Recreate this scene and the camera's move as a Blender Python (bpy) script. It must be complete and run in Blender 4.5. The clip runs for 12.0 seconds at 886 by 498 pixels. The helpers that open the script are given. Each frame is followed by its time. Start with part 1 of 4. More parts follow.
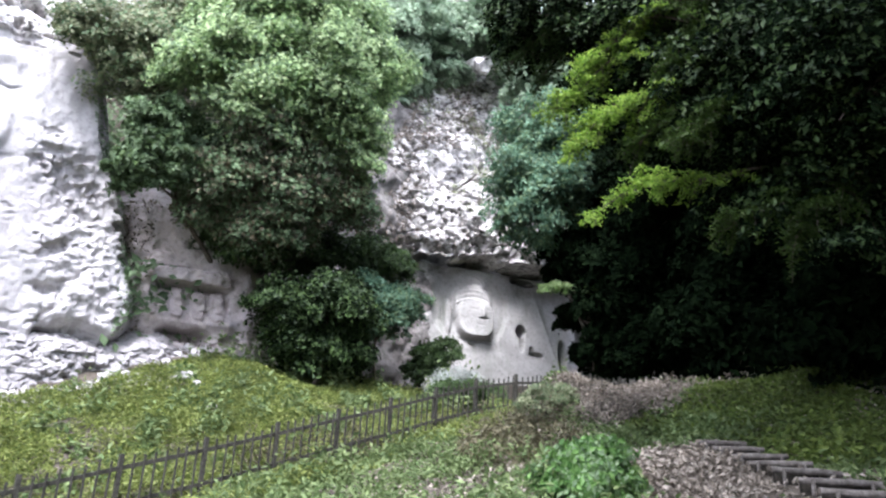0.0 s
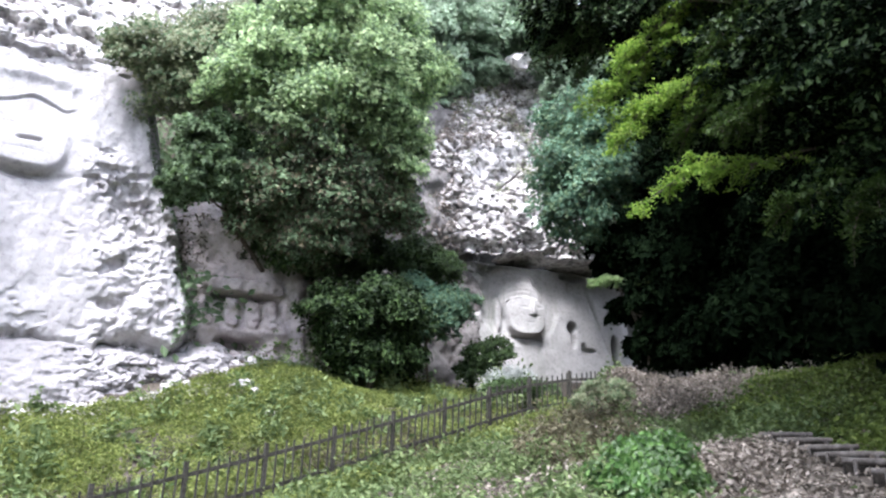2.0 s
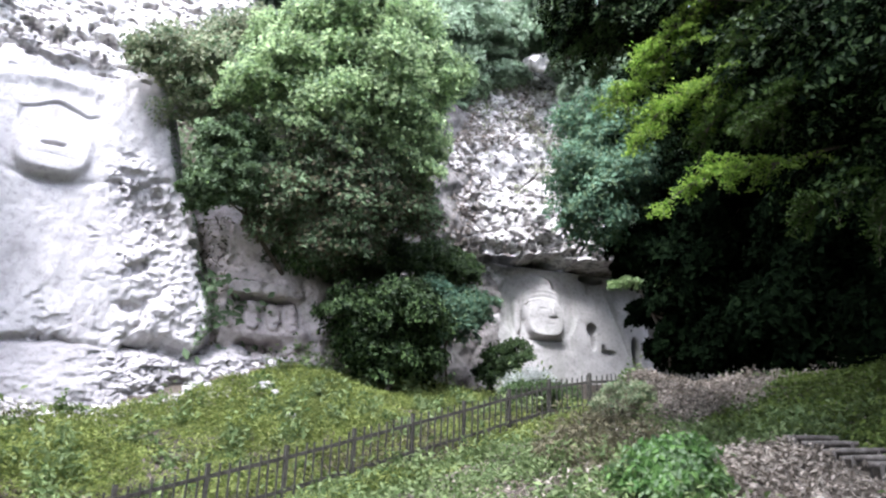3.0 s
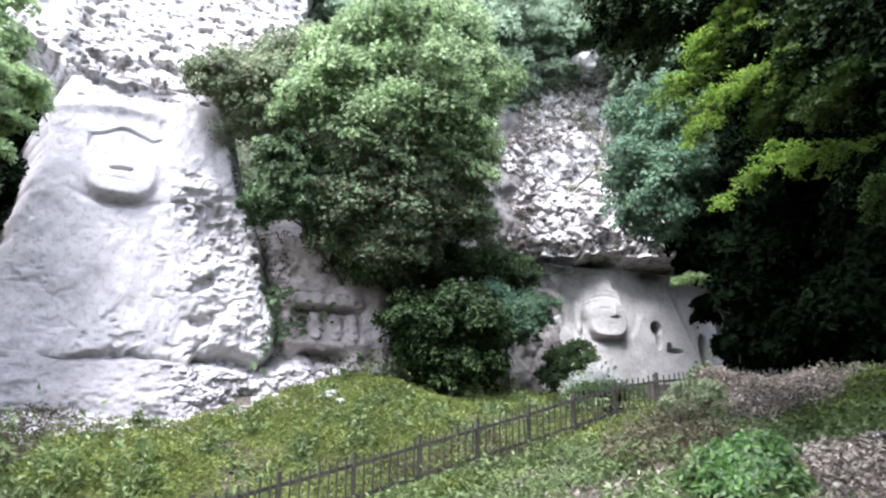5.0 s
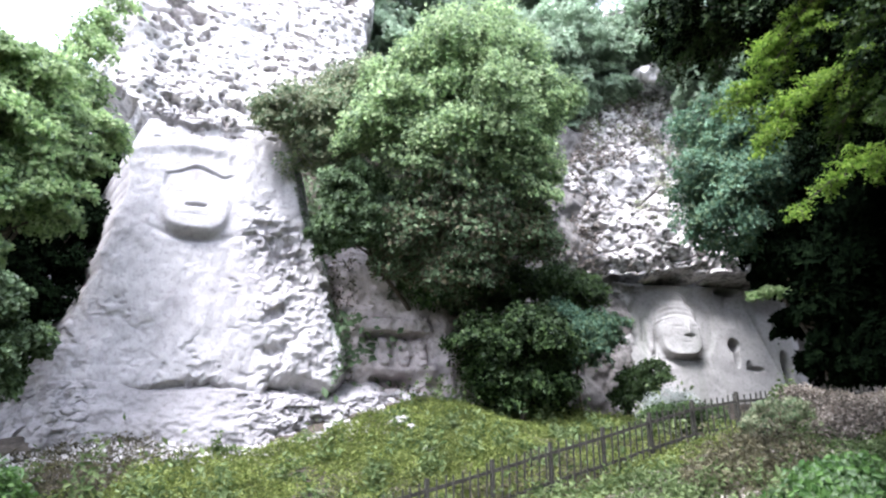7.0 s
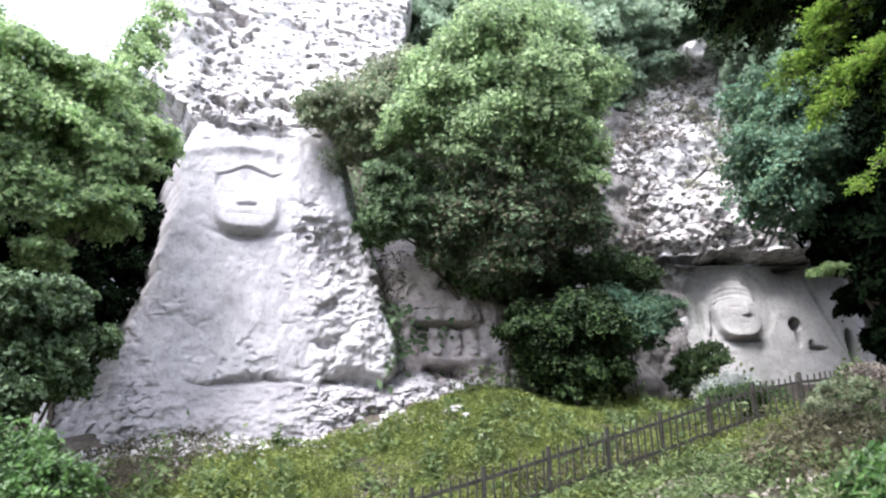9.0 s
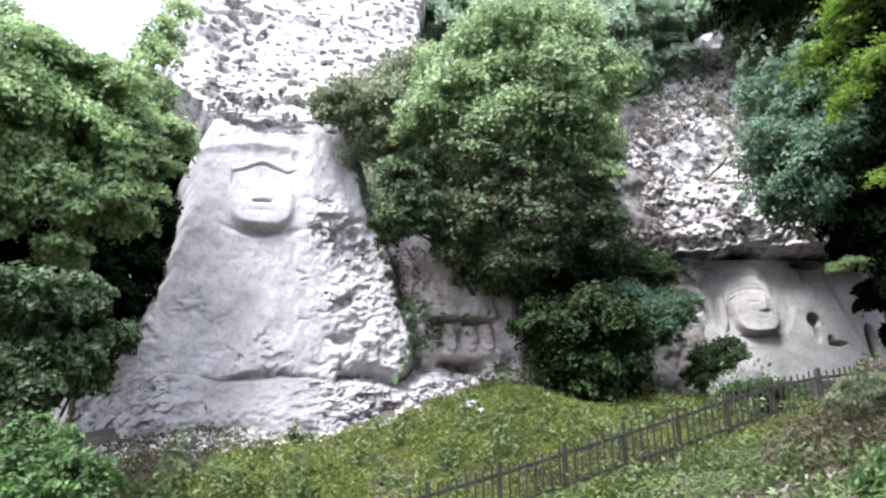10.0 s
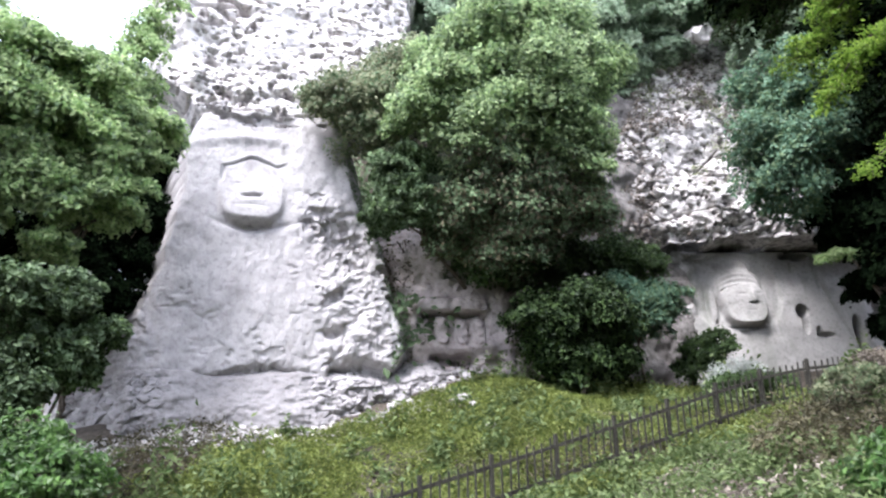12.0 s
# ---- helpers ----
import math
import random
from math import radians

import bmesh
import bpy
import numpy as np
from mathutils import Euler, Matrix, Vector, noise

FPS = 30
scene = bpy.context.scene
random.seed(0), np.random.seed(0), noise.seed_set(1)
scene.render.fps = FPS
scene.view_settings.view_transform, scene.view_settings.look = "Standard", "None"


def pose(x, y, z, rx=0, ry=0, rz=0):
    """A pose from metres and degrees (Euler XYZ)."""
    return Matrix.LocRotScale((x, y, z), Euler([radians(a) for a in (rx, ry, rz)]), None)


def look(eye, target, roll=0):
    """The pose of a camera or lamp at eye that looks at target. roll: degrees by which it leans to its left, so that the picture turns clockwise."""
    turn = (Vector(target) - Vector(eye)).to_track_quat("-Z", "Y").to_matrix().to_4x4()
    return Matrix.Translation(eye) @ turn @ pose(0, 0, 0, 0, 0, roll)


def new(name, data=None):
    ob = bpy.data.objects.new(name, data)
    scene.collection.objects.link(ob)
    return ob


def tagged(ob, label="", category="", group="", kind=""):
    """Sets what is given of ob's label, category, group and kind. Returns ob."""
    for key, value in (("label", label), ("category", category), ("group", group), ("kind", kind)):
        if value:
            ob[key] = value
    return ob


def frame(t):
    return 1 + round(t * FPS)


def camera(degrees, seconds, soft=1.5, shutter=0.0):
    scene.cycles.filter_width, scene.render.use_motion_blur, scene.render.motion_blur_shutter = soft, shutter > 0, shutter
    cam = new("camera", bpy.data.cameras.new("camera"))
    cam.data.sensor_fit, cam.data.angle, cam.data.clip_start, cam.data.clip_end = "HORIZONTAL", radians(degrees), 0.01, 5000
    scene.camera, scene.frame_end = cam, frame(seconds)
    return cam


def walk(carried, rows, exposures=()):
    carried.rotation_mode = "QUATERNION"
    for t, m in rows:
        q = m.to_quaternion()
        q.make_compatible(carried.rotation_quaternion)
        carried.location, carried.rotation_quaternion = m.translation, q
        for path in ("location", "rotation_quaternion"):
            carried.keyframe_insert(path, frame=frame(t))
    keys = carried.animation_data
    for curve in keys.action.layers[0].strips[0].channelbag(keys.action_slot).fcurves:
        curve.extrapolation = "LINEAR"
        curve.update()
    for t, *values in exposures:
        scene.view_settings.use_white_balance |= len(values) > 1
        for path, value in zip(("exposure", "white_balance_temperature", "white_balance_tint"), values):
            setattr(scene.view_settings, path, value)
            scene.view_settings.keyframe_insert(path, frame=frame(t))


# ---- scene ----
cam = camera(65.6, 12.0, soft=2.3)
walk(cam, [
    (0.0, pose(0, 0, 1.6, 107.02, -2.87, -0.88)),
    (0.5, pose(0, 0, 1.6, 106.97, -2.60, 0.53)),
    (1.0, pose(0, 0, 1.6, 106.92, -2.13, 1.56)),
    (1.5, pose(0, 0, 1.6, 106.95, -1.51, 2.85)),
    (2.0, pose(0, 0, 1.6, 106.86, -1.46, 3.62)),
    (2.5, pose(0, 0, 1.6, 106.87, -1.19, 4.38)),
    (3.0, pose(0, 0, 1.6, 107.00, -1.65, 5.18)),
    (5.0, pose(0, 0, 1.6, 107.29, -0.54, 10.46)),
    (5.5, pose(0, 0, 1.6, 107.95, 0.15, 12.74)),
    (6.0, pose(0, 0, 1.6, 108.49, 0.61, 14.07)),
    (6.5, pose(0, 0, 1.6, 108.71, 0.33, 15.16)),
    (7.0, pose(0, 0, 1.6, 109.18, -0.23, 16.23)),
    (9.0, pose(0, 0, 1.6, 108.32, 0.67, 20.73)),
    (9.5, pose(0, 0, 1.6, 108.09, 0.49, 21.66)),
    (10.0, pose(0, 0, 1.6, 107.97, 0.49, 21.96)),
    (10.5, pose(0, 0, 1.6, 107.76, 0.74, 21.69)),
    (11.0, pose(0, 0, 1.6, 107.51, 0.70, 21.52)),
    (11.5, pose(0, 0, 1.6, 107.49, 0.87, 21.55)),
    (12.0, pose(0, 0, 1.6, 107.42, 0.97, 21.34)),
], exposures=[(0.0, 2.4, 5800, 16), (7.0, 2.4, 5800, 16), (9.5, 2.22, 5950, 16), (12.0, 2.16, 5950, 16)])

# ---- sky and sun ----
SUN_AZ, SUN_EL = radians(-166), radians(60)
world = bpy.data.worlds.new("sky")
scene.world = world
world.use_nodes = True
wn = world.node_tree
sky = wn.nodes.new("ShaderNodeTexSky")
sky.sky_type = "NISHITA"
sky.sun_disc = False
sky.sun_elevation = SUN_EL
sky.sun_rotation = SUN_AZ
sky.air_density, sky.dust_density, sky.ozone_density = 1.0, 5.0, 1.0
wn.nodes["Background"].inputs["Strength"].default_value = 0.15
cloud = wn.nodes.new("ShaderNodeMix")
cloud.data_type = "RGBA"
cloud.inputs[0].default_value = 0.65
cloud.inputs[7].default_value = (5.2, 5.3, 5.5, 1)
wn.links.new(sky.outputs[0], cloud.inputs[6])
wn.links.new(cloud.outputs[2], wn.nodes["Background"].inputs["Color"])
sun = new("sun", bpy.data.lights.new("sun", "SUN"))
sun.data.energy, sun.data.angle = 1.7, radians(22)
sun.data.color = (1.0, 0.97, 0.93)
sun.matrix_world = look((math.sin(SUN_AZ) * math.cos(SUN_EL) * 50, math.cos(SUN_AZ) * math.cos(SUN_EL) * 50, math.sin(SUN_EL) * 50), (0, 0, 0))

# ---- noise in numpy ----
def lattice(ix, iy, seed):
    h = (ix.astype(np.int64) * 374761393 + iy.astype(np.int64) * 668265263 + seed * 1442695041) & 0x7FFFFFFF
    h = ((h ^ (h >> 13)) * 1274126177) & 0x7FFFFFFF
    h = ((h ^ (h >> 15)) * 1911520717) & 0x7FFFFFFF
    return ((h ^ (h >> 16)) & 0xFFFFF) / 0xFFFFF


def vnoise(x, y, seed=0):
    ix, iy = np.floor(x), np.floor(y)
    fx, fy = x - ix, y - iy
    fx, fy = fx * fx * (3 - 2 * fx), fy * fy * (3 - 2 * fy)
    a, b = lattice(ix, iy, seed), lattice(ix + 1, iy, seed)
    c, d = lattice(ix, iy + 1, seed), lattice(ix + 1, iy + 1, seed)
    return (a + (b - a) * fx) * (1 - fy) + (c + (d - c) * fx) * fy - 0.5


def fbm(x, y, seed=0, octaves=4, gain=0.5):
    total, amp = 0.0, 1.0
    for k in range(octaves):
        total = total + amp * vnoise(x * 2 ** k + 17.3 * k, y * 2 ** k + 5.1 * k, seed + k)
        amp *= gain
    return total


def cells(x, y, seed=0):
    """Distance to the nearest and second nearest of scattered seeds, and the nearest's random number."""
    ix, iy = np.floor(x), np.floor(y)
    f1, f2, who = np.full(x.shape, 9.0), np.full(x.shape, 9.0), np.zeros(x.shape)
    for i in (-1, 0, 1):
        for j in (-1, 0, 1):
            cx, cy = ix + i, iy + j
            px, py = cx + lattice(cx, cy, seed), cy + lattice(cx, cy, seed + 7)
            d = np.hypot(px - x, py - y)
            near = d < f1
            f2 = np.where(near, f1, np.minimum(f2, d))
            who = np.where(near, lattice(cx, cy, seed + 13), who)
            f1 = np.where(near, d, f1)
    return f1, f2, who


def step(a, b, x):
    t = np.clip((x - a) / (b - a), 0, 1)
    return t * t * (3 - 2 * t)


def bump(x, w):
    return np.exp(-(x / w) ** 2)


# ---- materials ----
def material(name, rough=0.9):
    m = bpy.data.materials.new(name)
    m.use_nodes = True
    b = m.node_tree.nodes["Principled BSDF"]
    b.inputs["Roughness"].default_value = rough
    b.inputs["Specular IOR Level"].default_value = 0.25
    return m, m.node_tree, b


def ramp(tree, stops):
    r = tree.nodes.new("ShaderNodeValToRGB")
    el = r.color_ramp.elements
    while len(el) < len(stops):
        el.new(0.5)
    for e, (p, c) in zip(el, stops):
        e.position, e.color = p, (*c, 1)
    return r


def noise_tex(tree, scale, detail=4.0, rough=0.55, stretch=None):
    n = tree.nodes.new("ShaderNodeTexNoise")
    n.inputs["Scale"].default_value, n.inputs["Detail"].default_value, n.inputs["Roughness"].default_value = scale, detail, rough
    co = tree.nodes.new("ShaderNodeNewGeometry")
    if stretch:
        mp = tree.nodes.new("ShaderNodeMapping")
        mp.inputs["Scale"].default_value = stretch
        tree.links.new(co.outputs["Position"], mp.inputs["Vector"])
        tree.links.new(mp.outputs[0], n.inputs["Vector"])
    else:
        tree.links.new(co.outputs["Position"], n.inputs["Vector"])
    return n


def mix(tree, fac, a, b, mode="MIX"):
    m = tree.nodes.new("ShaderNodeMix")
    m.data_type, m.blend_type = "RGBA", mode
    for sock, v in ((m.inputs[0], fac), (m.inputs[6], a), (m.inputs[7], b)):
        if isinstance(v, (tuple, float, int)):
            sock.default_value = v if not isinstance(v, tuple) else (*v, 1)
        else:
            tree.links.new(v, sock)
    return m.outputs[2]


def rock_material(name, light, mid, dark, stain, relief=0.06, pit=0.5, spots=0.0):
    m, t, b = material(name, 0.95)
    big = noise_tex(t, 0.55, 5, 0.6)
    r1 = ramp(t, [(0.3, mid), (0.62, light)])
    t.links.new(big.outputs["Fac"], r1.inputs[0])
    fine = noise_tex(t, 7.0, 6, 0.65)
    r2 = ramp(t, [(0.36, (0, 0, 0)), (0.5, (1, 1, 1))])
    t.links.new(fine.outputs["Fac"], r2.inputs[0])
    c = mix(t, r2.outputs[0], dark, r1.outputs[0])
    c = mix(t, pit, r1.outputs[0], c)
    run = noise_tex(t, 1.0, 5, 0.6, (1.6, 1.6, 0.22))
    r3 = ramp(t, [(0.52, (0, 0, 0)), (0.72, (1, 1, 1))])
    t.links.new(run.outputs["Fac"], r3.inputs[0])
    s = t.nodes.new("ShaderNodeMath")
    s.operation, s.inputs[1].default_value = "MULTIPLY", 0.6
    t.links.new(r3.outputs[0], s.inputs[0])
    c = mix(t, s.outputs[0], c, stain)
    # Dark spots paint the shade of deep pits together with lichen.
    if spots:
        pit_shade_lichen = noise_tex(t, 2.6, 3, 0.6, (1.0, 1.0, 1.5))
        r4 = ramp(t, [(0.52, (0, 0, 0)), (0.57, (spots, spots, spots))])
        t.links.new(pit_shade_lichen.outputs["Fac"], r4.inputs[0])
        c = mix(t, r4.outputs[0], c, (0.07, 0.065, 0.06))
    t.links.new(c, b.inputs["Base Color"])
    bp = t.nodes.new("ShaderNodeBump")
    bp.inputs["Strength"].default_value, bp.inputs["Distance"].default_value = 0.8, relief
    mid_n = noise_tex(t, 3.2, 8, 0.7)
    t.links.new(mid_n.outputs["Fac"], bp.inputs["Height"])
    t.links.new(bp.outputs[0], b.inputs["Normal"])
    return m


def leaf_material(name, dark, light, glow=0.35, rough=0.55, shine=0.25):
    m, t, b = material(name, rough)
    b.inputs["Specular IOR Level"].default_value = shine
    g = t.nodes.new("ShaderNodeNewGeometry")
    r = ramp(t, [(0.0, dark), (1.0, light)])
    t.links.new(g.outputs["Random Per Island"], r.inputs[0])
    n = noise_tex(t, 0.9, 2)
    r2 = ramp(t, [(0.35, (0.6, 0.6, 0.6)), (0.65, (1.0, 1.0, 1.0))])
    t.links.new(n.outputs["Fac"], r2.inputs[0])
    c = mix(t, 1.0, r.outputs[0], r2.outputs[0], "MULTIPLY")
    t.links.new(c, b.inputs["Base Color"])
    tr = t.nodes.new("ShaderNodeBsdfTranslucent")
    t.links.new(c, tr.inputs["Color"])
    ms = t.nodes.new("ShaderNodeMixShader")
    ms.inputs[0].default_value = glow
    t.links.new(b.outputs[0], ms.inputs[1])
    t.links.new(tr.outputs[0], ms.inputs[2])
    t.links.new(ms.outputs[0], t.nodes["Material Output"].inputs["Surface"])
    return m


def speckle_material(name, colours, scale, rough=0.95, relief=0.03):
    m, t, b = material(name, rough)
    n = noise_tex(t, scale, 6, 0.7)
    k = len(colours)
    r = ramp(t, [(0.3 + 0.4 * i / (k - 1), c) for i, c in enumerate(colours)])
    t.links.new(n.outputs["Fac"], r.inputs[0])
    n2 = noise_tex(t, scale * 0.12, 3)
    r2 = ramp(t, [(0.35, (0.65, 0.65, 0.65)), (0.65, (1, 1, 1))])
    t.links.new(n2.outputs["Fac"], r2.inputs[0])
    t.links.new(mix(t, 1.0, r.outputs[0], r2.outputs[0], "MULTIPLY"), b.inputs["Base Color"])
    bp = t.nodes.new("ShaderNodeBump")
    bp.inputs["Strength"].default_value, bp.inputs["Distance"].default_value = 0.7, relief
    t.links.new(n.outputs["Fac"], bp.inputs["Height"])
    t.links.new(bp.outputs[0], b.inputs["Normal"])
    return m


PALE_ROCK = rock_material("pale_tuff", (0.46, 0.445, 0.44), (0.355, 0.341, 0.34), (0.20, 0.188, 0.19), (0.29, 0.272, 0.27), 0.045, 0.45)
ROUGH_ROCK = rock_material("rough_conglomerate", (0.74, 0.715, 0.705), (0.60, 0.57, 0.56), (0.30, 0.27, 0.26), (0.52, 0.475, 0.44), 0.05, 0.45, 0.45)
RUBBLE_ROCK = rock_material("rubble_tuff", (0.345, 0.332, 0.332), (0.25, 0.24, 0.242), (0.14, 0.132, 0.132), (0.20, 0.19, 0.186), 0.05, 0.5)
PANEL_ROCK = rock_material("grey_tuff", (0.39, 0.38, 0.362), (0.28, 0.276, 0.262), (0.20, 0.20, 0.185), (0.19, 0.205, 0.17), 0.05, 0.5)
CLIFF_ROCK = rock_material("weathered_cliff", (0.64, 0.62, 0.605), (0.48, 0.46, 0.445), (0.17, 0.155, 0.14), (0.30, 0.265, 0.235), 0.06, 0.6, 0.6)
BROWN_ROCK = rock_material("brown_tuff", (0.50, 0.45, 0.43), (0.38, 0.34, 0.33), (0.22, 0.20, 0.19), (0.28, 0.25, 0.23), 0.05, 0.5)
# Rock darkened in its base colour to give the shade under the trees.
DARK_ROCK = rock_material("shade_painted_rock", (0.20, 0.19, 0.18), (0.13, 0.12, 0.11), (0.07, 0.06, 0.06), (0.08, 0.08, 0.07), 0.1, 0.8)
SOIL = speckle_material("forest_soil", [(0.035, 0.03, 0.025), (0.08, 0.068, 0.052), (0.15, 0.13, 0.11)], 9.0)
# Soil colour taken near black to paint the shadow under the logs.
SHADOW_SOIL = speckle_material("shadow_soil", [(0.012, 0.010, 0.008), (0.03, 0.026, 0.02), (0.06, 0.05, 0.04)], 14.0)
BARK = speckle_material("bark", [(0.05, 0.04, 0.035), (0.12, 0.10, 0.08), (0.18, 0.16, 0.13)], 14.0)
FENCE_WOOD = speckle_material("weathered_dark_wood", [(0.025, 0.024, 0.02), (0.05, 0.048, 0.04), (0.095, 0.09, 0.075)], 20.0, 0.85, 0.006)
LOG_WOOD = speckle_material("wet_log", [(0.05, 0.044, 0.038), (0.12, 0.108, 0.096), (0.24, 0.22, 0.2)], 12.0, 0.8, 0.01)
BRIGHT_LEAF = leaf_material("bright_leaf", (0.26, 0.40, 0.16), (0.58, 0.72, 0.38), 0.45)
FRESH_LEAF = leaf_material("fresh_leaf", (0.05, 0.125, 0.028), (0.17, 0.31, 0.085), 0.4)
MID_LEAF = leaf_material("mid_leaf", (0.09, 0.15, 0.07), (0.24, 0.34, 0.18), 0.38)
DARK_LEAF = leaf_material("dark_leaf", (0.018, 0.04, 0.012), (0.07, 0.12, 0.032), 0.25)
BLUE_LEAF = leaf_material("bluish_leaf", (0.06, 0.135, 0.08), (0.19, 0.32, 0.20), 0.3)
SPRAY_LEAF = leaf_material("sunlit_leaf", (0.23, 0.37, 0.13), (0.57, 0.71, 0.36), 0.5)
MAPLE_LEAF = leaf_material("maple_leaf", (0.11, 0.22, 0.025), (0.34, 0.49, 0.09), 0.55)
# The maple leaf again, darkened in colour for boughs in shade.
SHADED_MAPLE = leaf_material("shaded_maple_leaf", (0.025, 0.055, 0.01), (0.09, 0.15, 0.03), 0.4)
OLIVE_LEAF = leaf_material("olive_leaf", (0.14, 0.17, 0.085), (0.42, 0.45, 0.28), 0.35)
GREY_LEAF = leaf_material("grey_leaf", (0.30, 0.33, 0.30), (0.50, 0.54, 0.50), 0.3)
GRASS = leaf_material("grass_blade", (0.09, 0.13, 0.03), (0.35, 0.41, 0.125), 0.42)
IVY = leaf_material("ivy_leaf", (0.055, 0.09, 0.016), (0.19, 0.25, 0.06), 0.35)
SCRUB = leaf_material("scrub_leaf", (0.05, 0.05, 0.028), (0.21, 0.19, 0.11), 0.25)
STALK = leaf_material("dry_stalk", (0.07, 0.06, 0.05), (0.30, 0.26, 0.22), 0.15, 0.85)
WEED = leaf_material("weed_leaf", (0.075, 0.125, 0.04), (0.25, 0.325, 0.135), 0.35)
LITTER = leaf_material("dry_leaf", (0.10, 0.082, 0.062), (0.46, 0.41, 0.345), 0.15, 0.8)
# Near-black: the deep shade of the wood is put into this leaf colour.
SHADE_LEAF = leaf_material("shade_painted_leaf", (0.003, 0.006, 0.003), (0.008, 0.015, 0.006), 0.04, 0.95, 0.01)
# Distance haze is mixed into this pale leaf colour.
HAZE_LEAF = leaf_material("hazed_leaf", (0.27, 0.38, 0.25), (0.52, 0.64, 0.46), 0.48)


# ---- mesh helpers ----
def mesh_object(name, verts, faces, mat, parent=None, smooth=False):
    """verts (n, 3) array, faces (m, k) array."""
    me = bpy.data.meshes.new(name)
    verts, faces = np.asarray(verts, np.float32), np.asarray(faces, np.int32)
    m, k = faces.shape
    me.vertices.add(len(verts))
    me.vertices.foreach_set("co", verts.ravel())
    me.loops.add(m * k)
    me.loops.foreach_set("vertex_index", faces.ravel())
    me.polygons.add(m)
    me.polygons.foreach_set("loop_start", np.arange(m, dtype=np.int32) * k)
    me.update(calc_edges=True)
    me.polygons.foreach_set("use_smooth", np.full(m, smooth))
    me.materials.append(mat)
    ob = new(name, me)
    ob.parent = parent
    return ob


def grid_faces(nu, nv):
    i = np.arange(nu * nv).reshape(nv, nu)
    return np.stack([i[:-1, :-1], i[:-1, 1:], i[1:, 1:], i[1:, :-1]], -1).reshape(-1, 4)


def rock_sheet(name, origin, turn, u, z, nu, nz, depth, mat, parent=None):
    """A rock face: depth(U, Z) metres towards the path from the upright plane through origin."""
    a = radians(turn)
    U, Z = np.meshgrid(np.linspace(*u, nu), np.linspace(*z, nz))
    D = depth(U, Z)
    X = origin[0] + U * math.cos(a) + D * math.sin(a)
    Y = origin[1] + U * math.sin(a) - D * math.cos(a)
    return mesh_object(name, np.stack([X, Y, Z], -1).reshape(-1, 3), grid_faces(nu, nz), mat, parent, True)


def tube(path, radii, sides=7):
    """Verts and quads of a tapered tube along a list of points."""
    path = np.array(path, float)
    verts, n = [], len(path)
    for k, p in enumerate(path):
        d = path[min(k + 1, n - 1)] - path[max(k - 1, 0)]
        d /= np.linalg.norm(d) + 1e-9
        side = np.cross(d, (0.31, 0.17, 0.93) if abs(d[2]) < 0.9 else (1.0, 0.2, 0))
        side /= np.linalg.norm(side)
        up = np.cross(d, side)
        for s in range(sides):
            w = 2 * math.pi * s / sides
            verts.append(p + radii[k] * (math.cos(w) * side + math.sin(w) * up))
    faces = [(k * sides + s, k * sides + (s + 1) % sides, (k + 1) * sides + (s + 1) % sides, (k + 1) * sides + s)
             for k in range(n - 1) for s in range(sides)]
    return np.array(verts), np.array(faces)


def join(pieces):
    vs, fs, o = [], [], 0
    for v, f in pieces:
        vs.append(v)
        fs.append(f + o)
        o += len(v)
    return np.concatenate(vs), np.concatenate(fs)


def leaf_mesh(points, normals, size, rng, narrow=0.5, droop=0.25):
    """Bent diamond leaves at points, tilted about the normals given."""
    n = len(points)
    nr = normals + rng.normal(0, 0.45, (n, 3))
    nr /= np.linalg.norm(nr, axis=1)[:, None] + 1e-9
    along = np.cross(nr, rng.normal(0, 1, (n, 3)))
    along /= np.linalg.norm(along, axis=1)[:, None] + 1e-9
    along[:, 2] -= droop
    along /= np.linalg.norm(along, axis=1)[:, None] + 1e-9
    across = np.cross(nr, along)
    across /= np.linalg.norm(across, axis=1)[:, None] + 1e-9
    L = (size * rng.uniform(0.6, 1.4, n))[:, None]
    a = points - along * L * 0.5
    b = points + across * L * narrow * 0.5 + nr * L * 0.12
    c = points + along * L * 0.5
    d = points - across * L * narrow * 0.5 + nr * L * 0.12
    return np.stack([a, b, c, d], 1).reshape(-1, 3), np.arange(n * 4).reshape(n, 4)


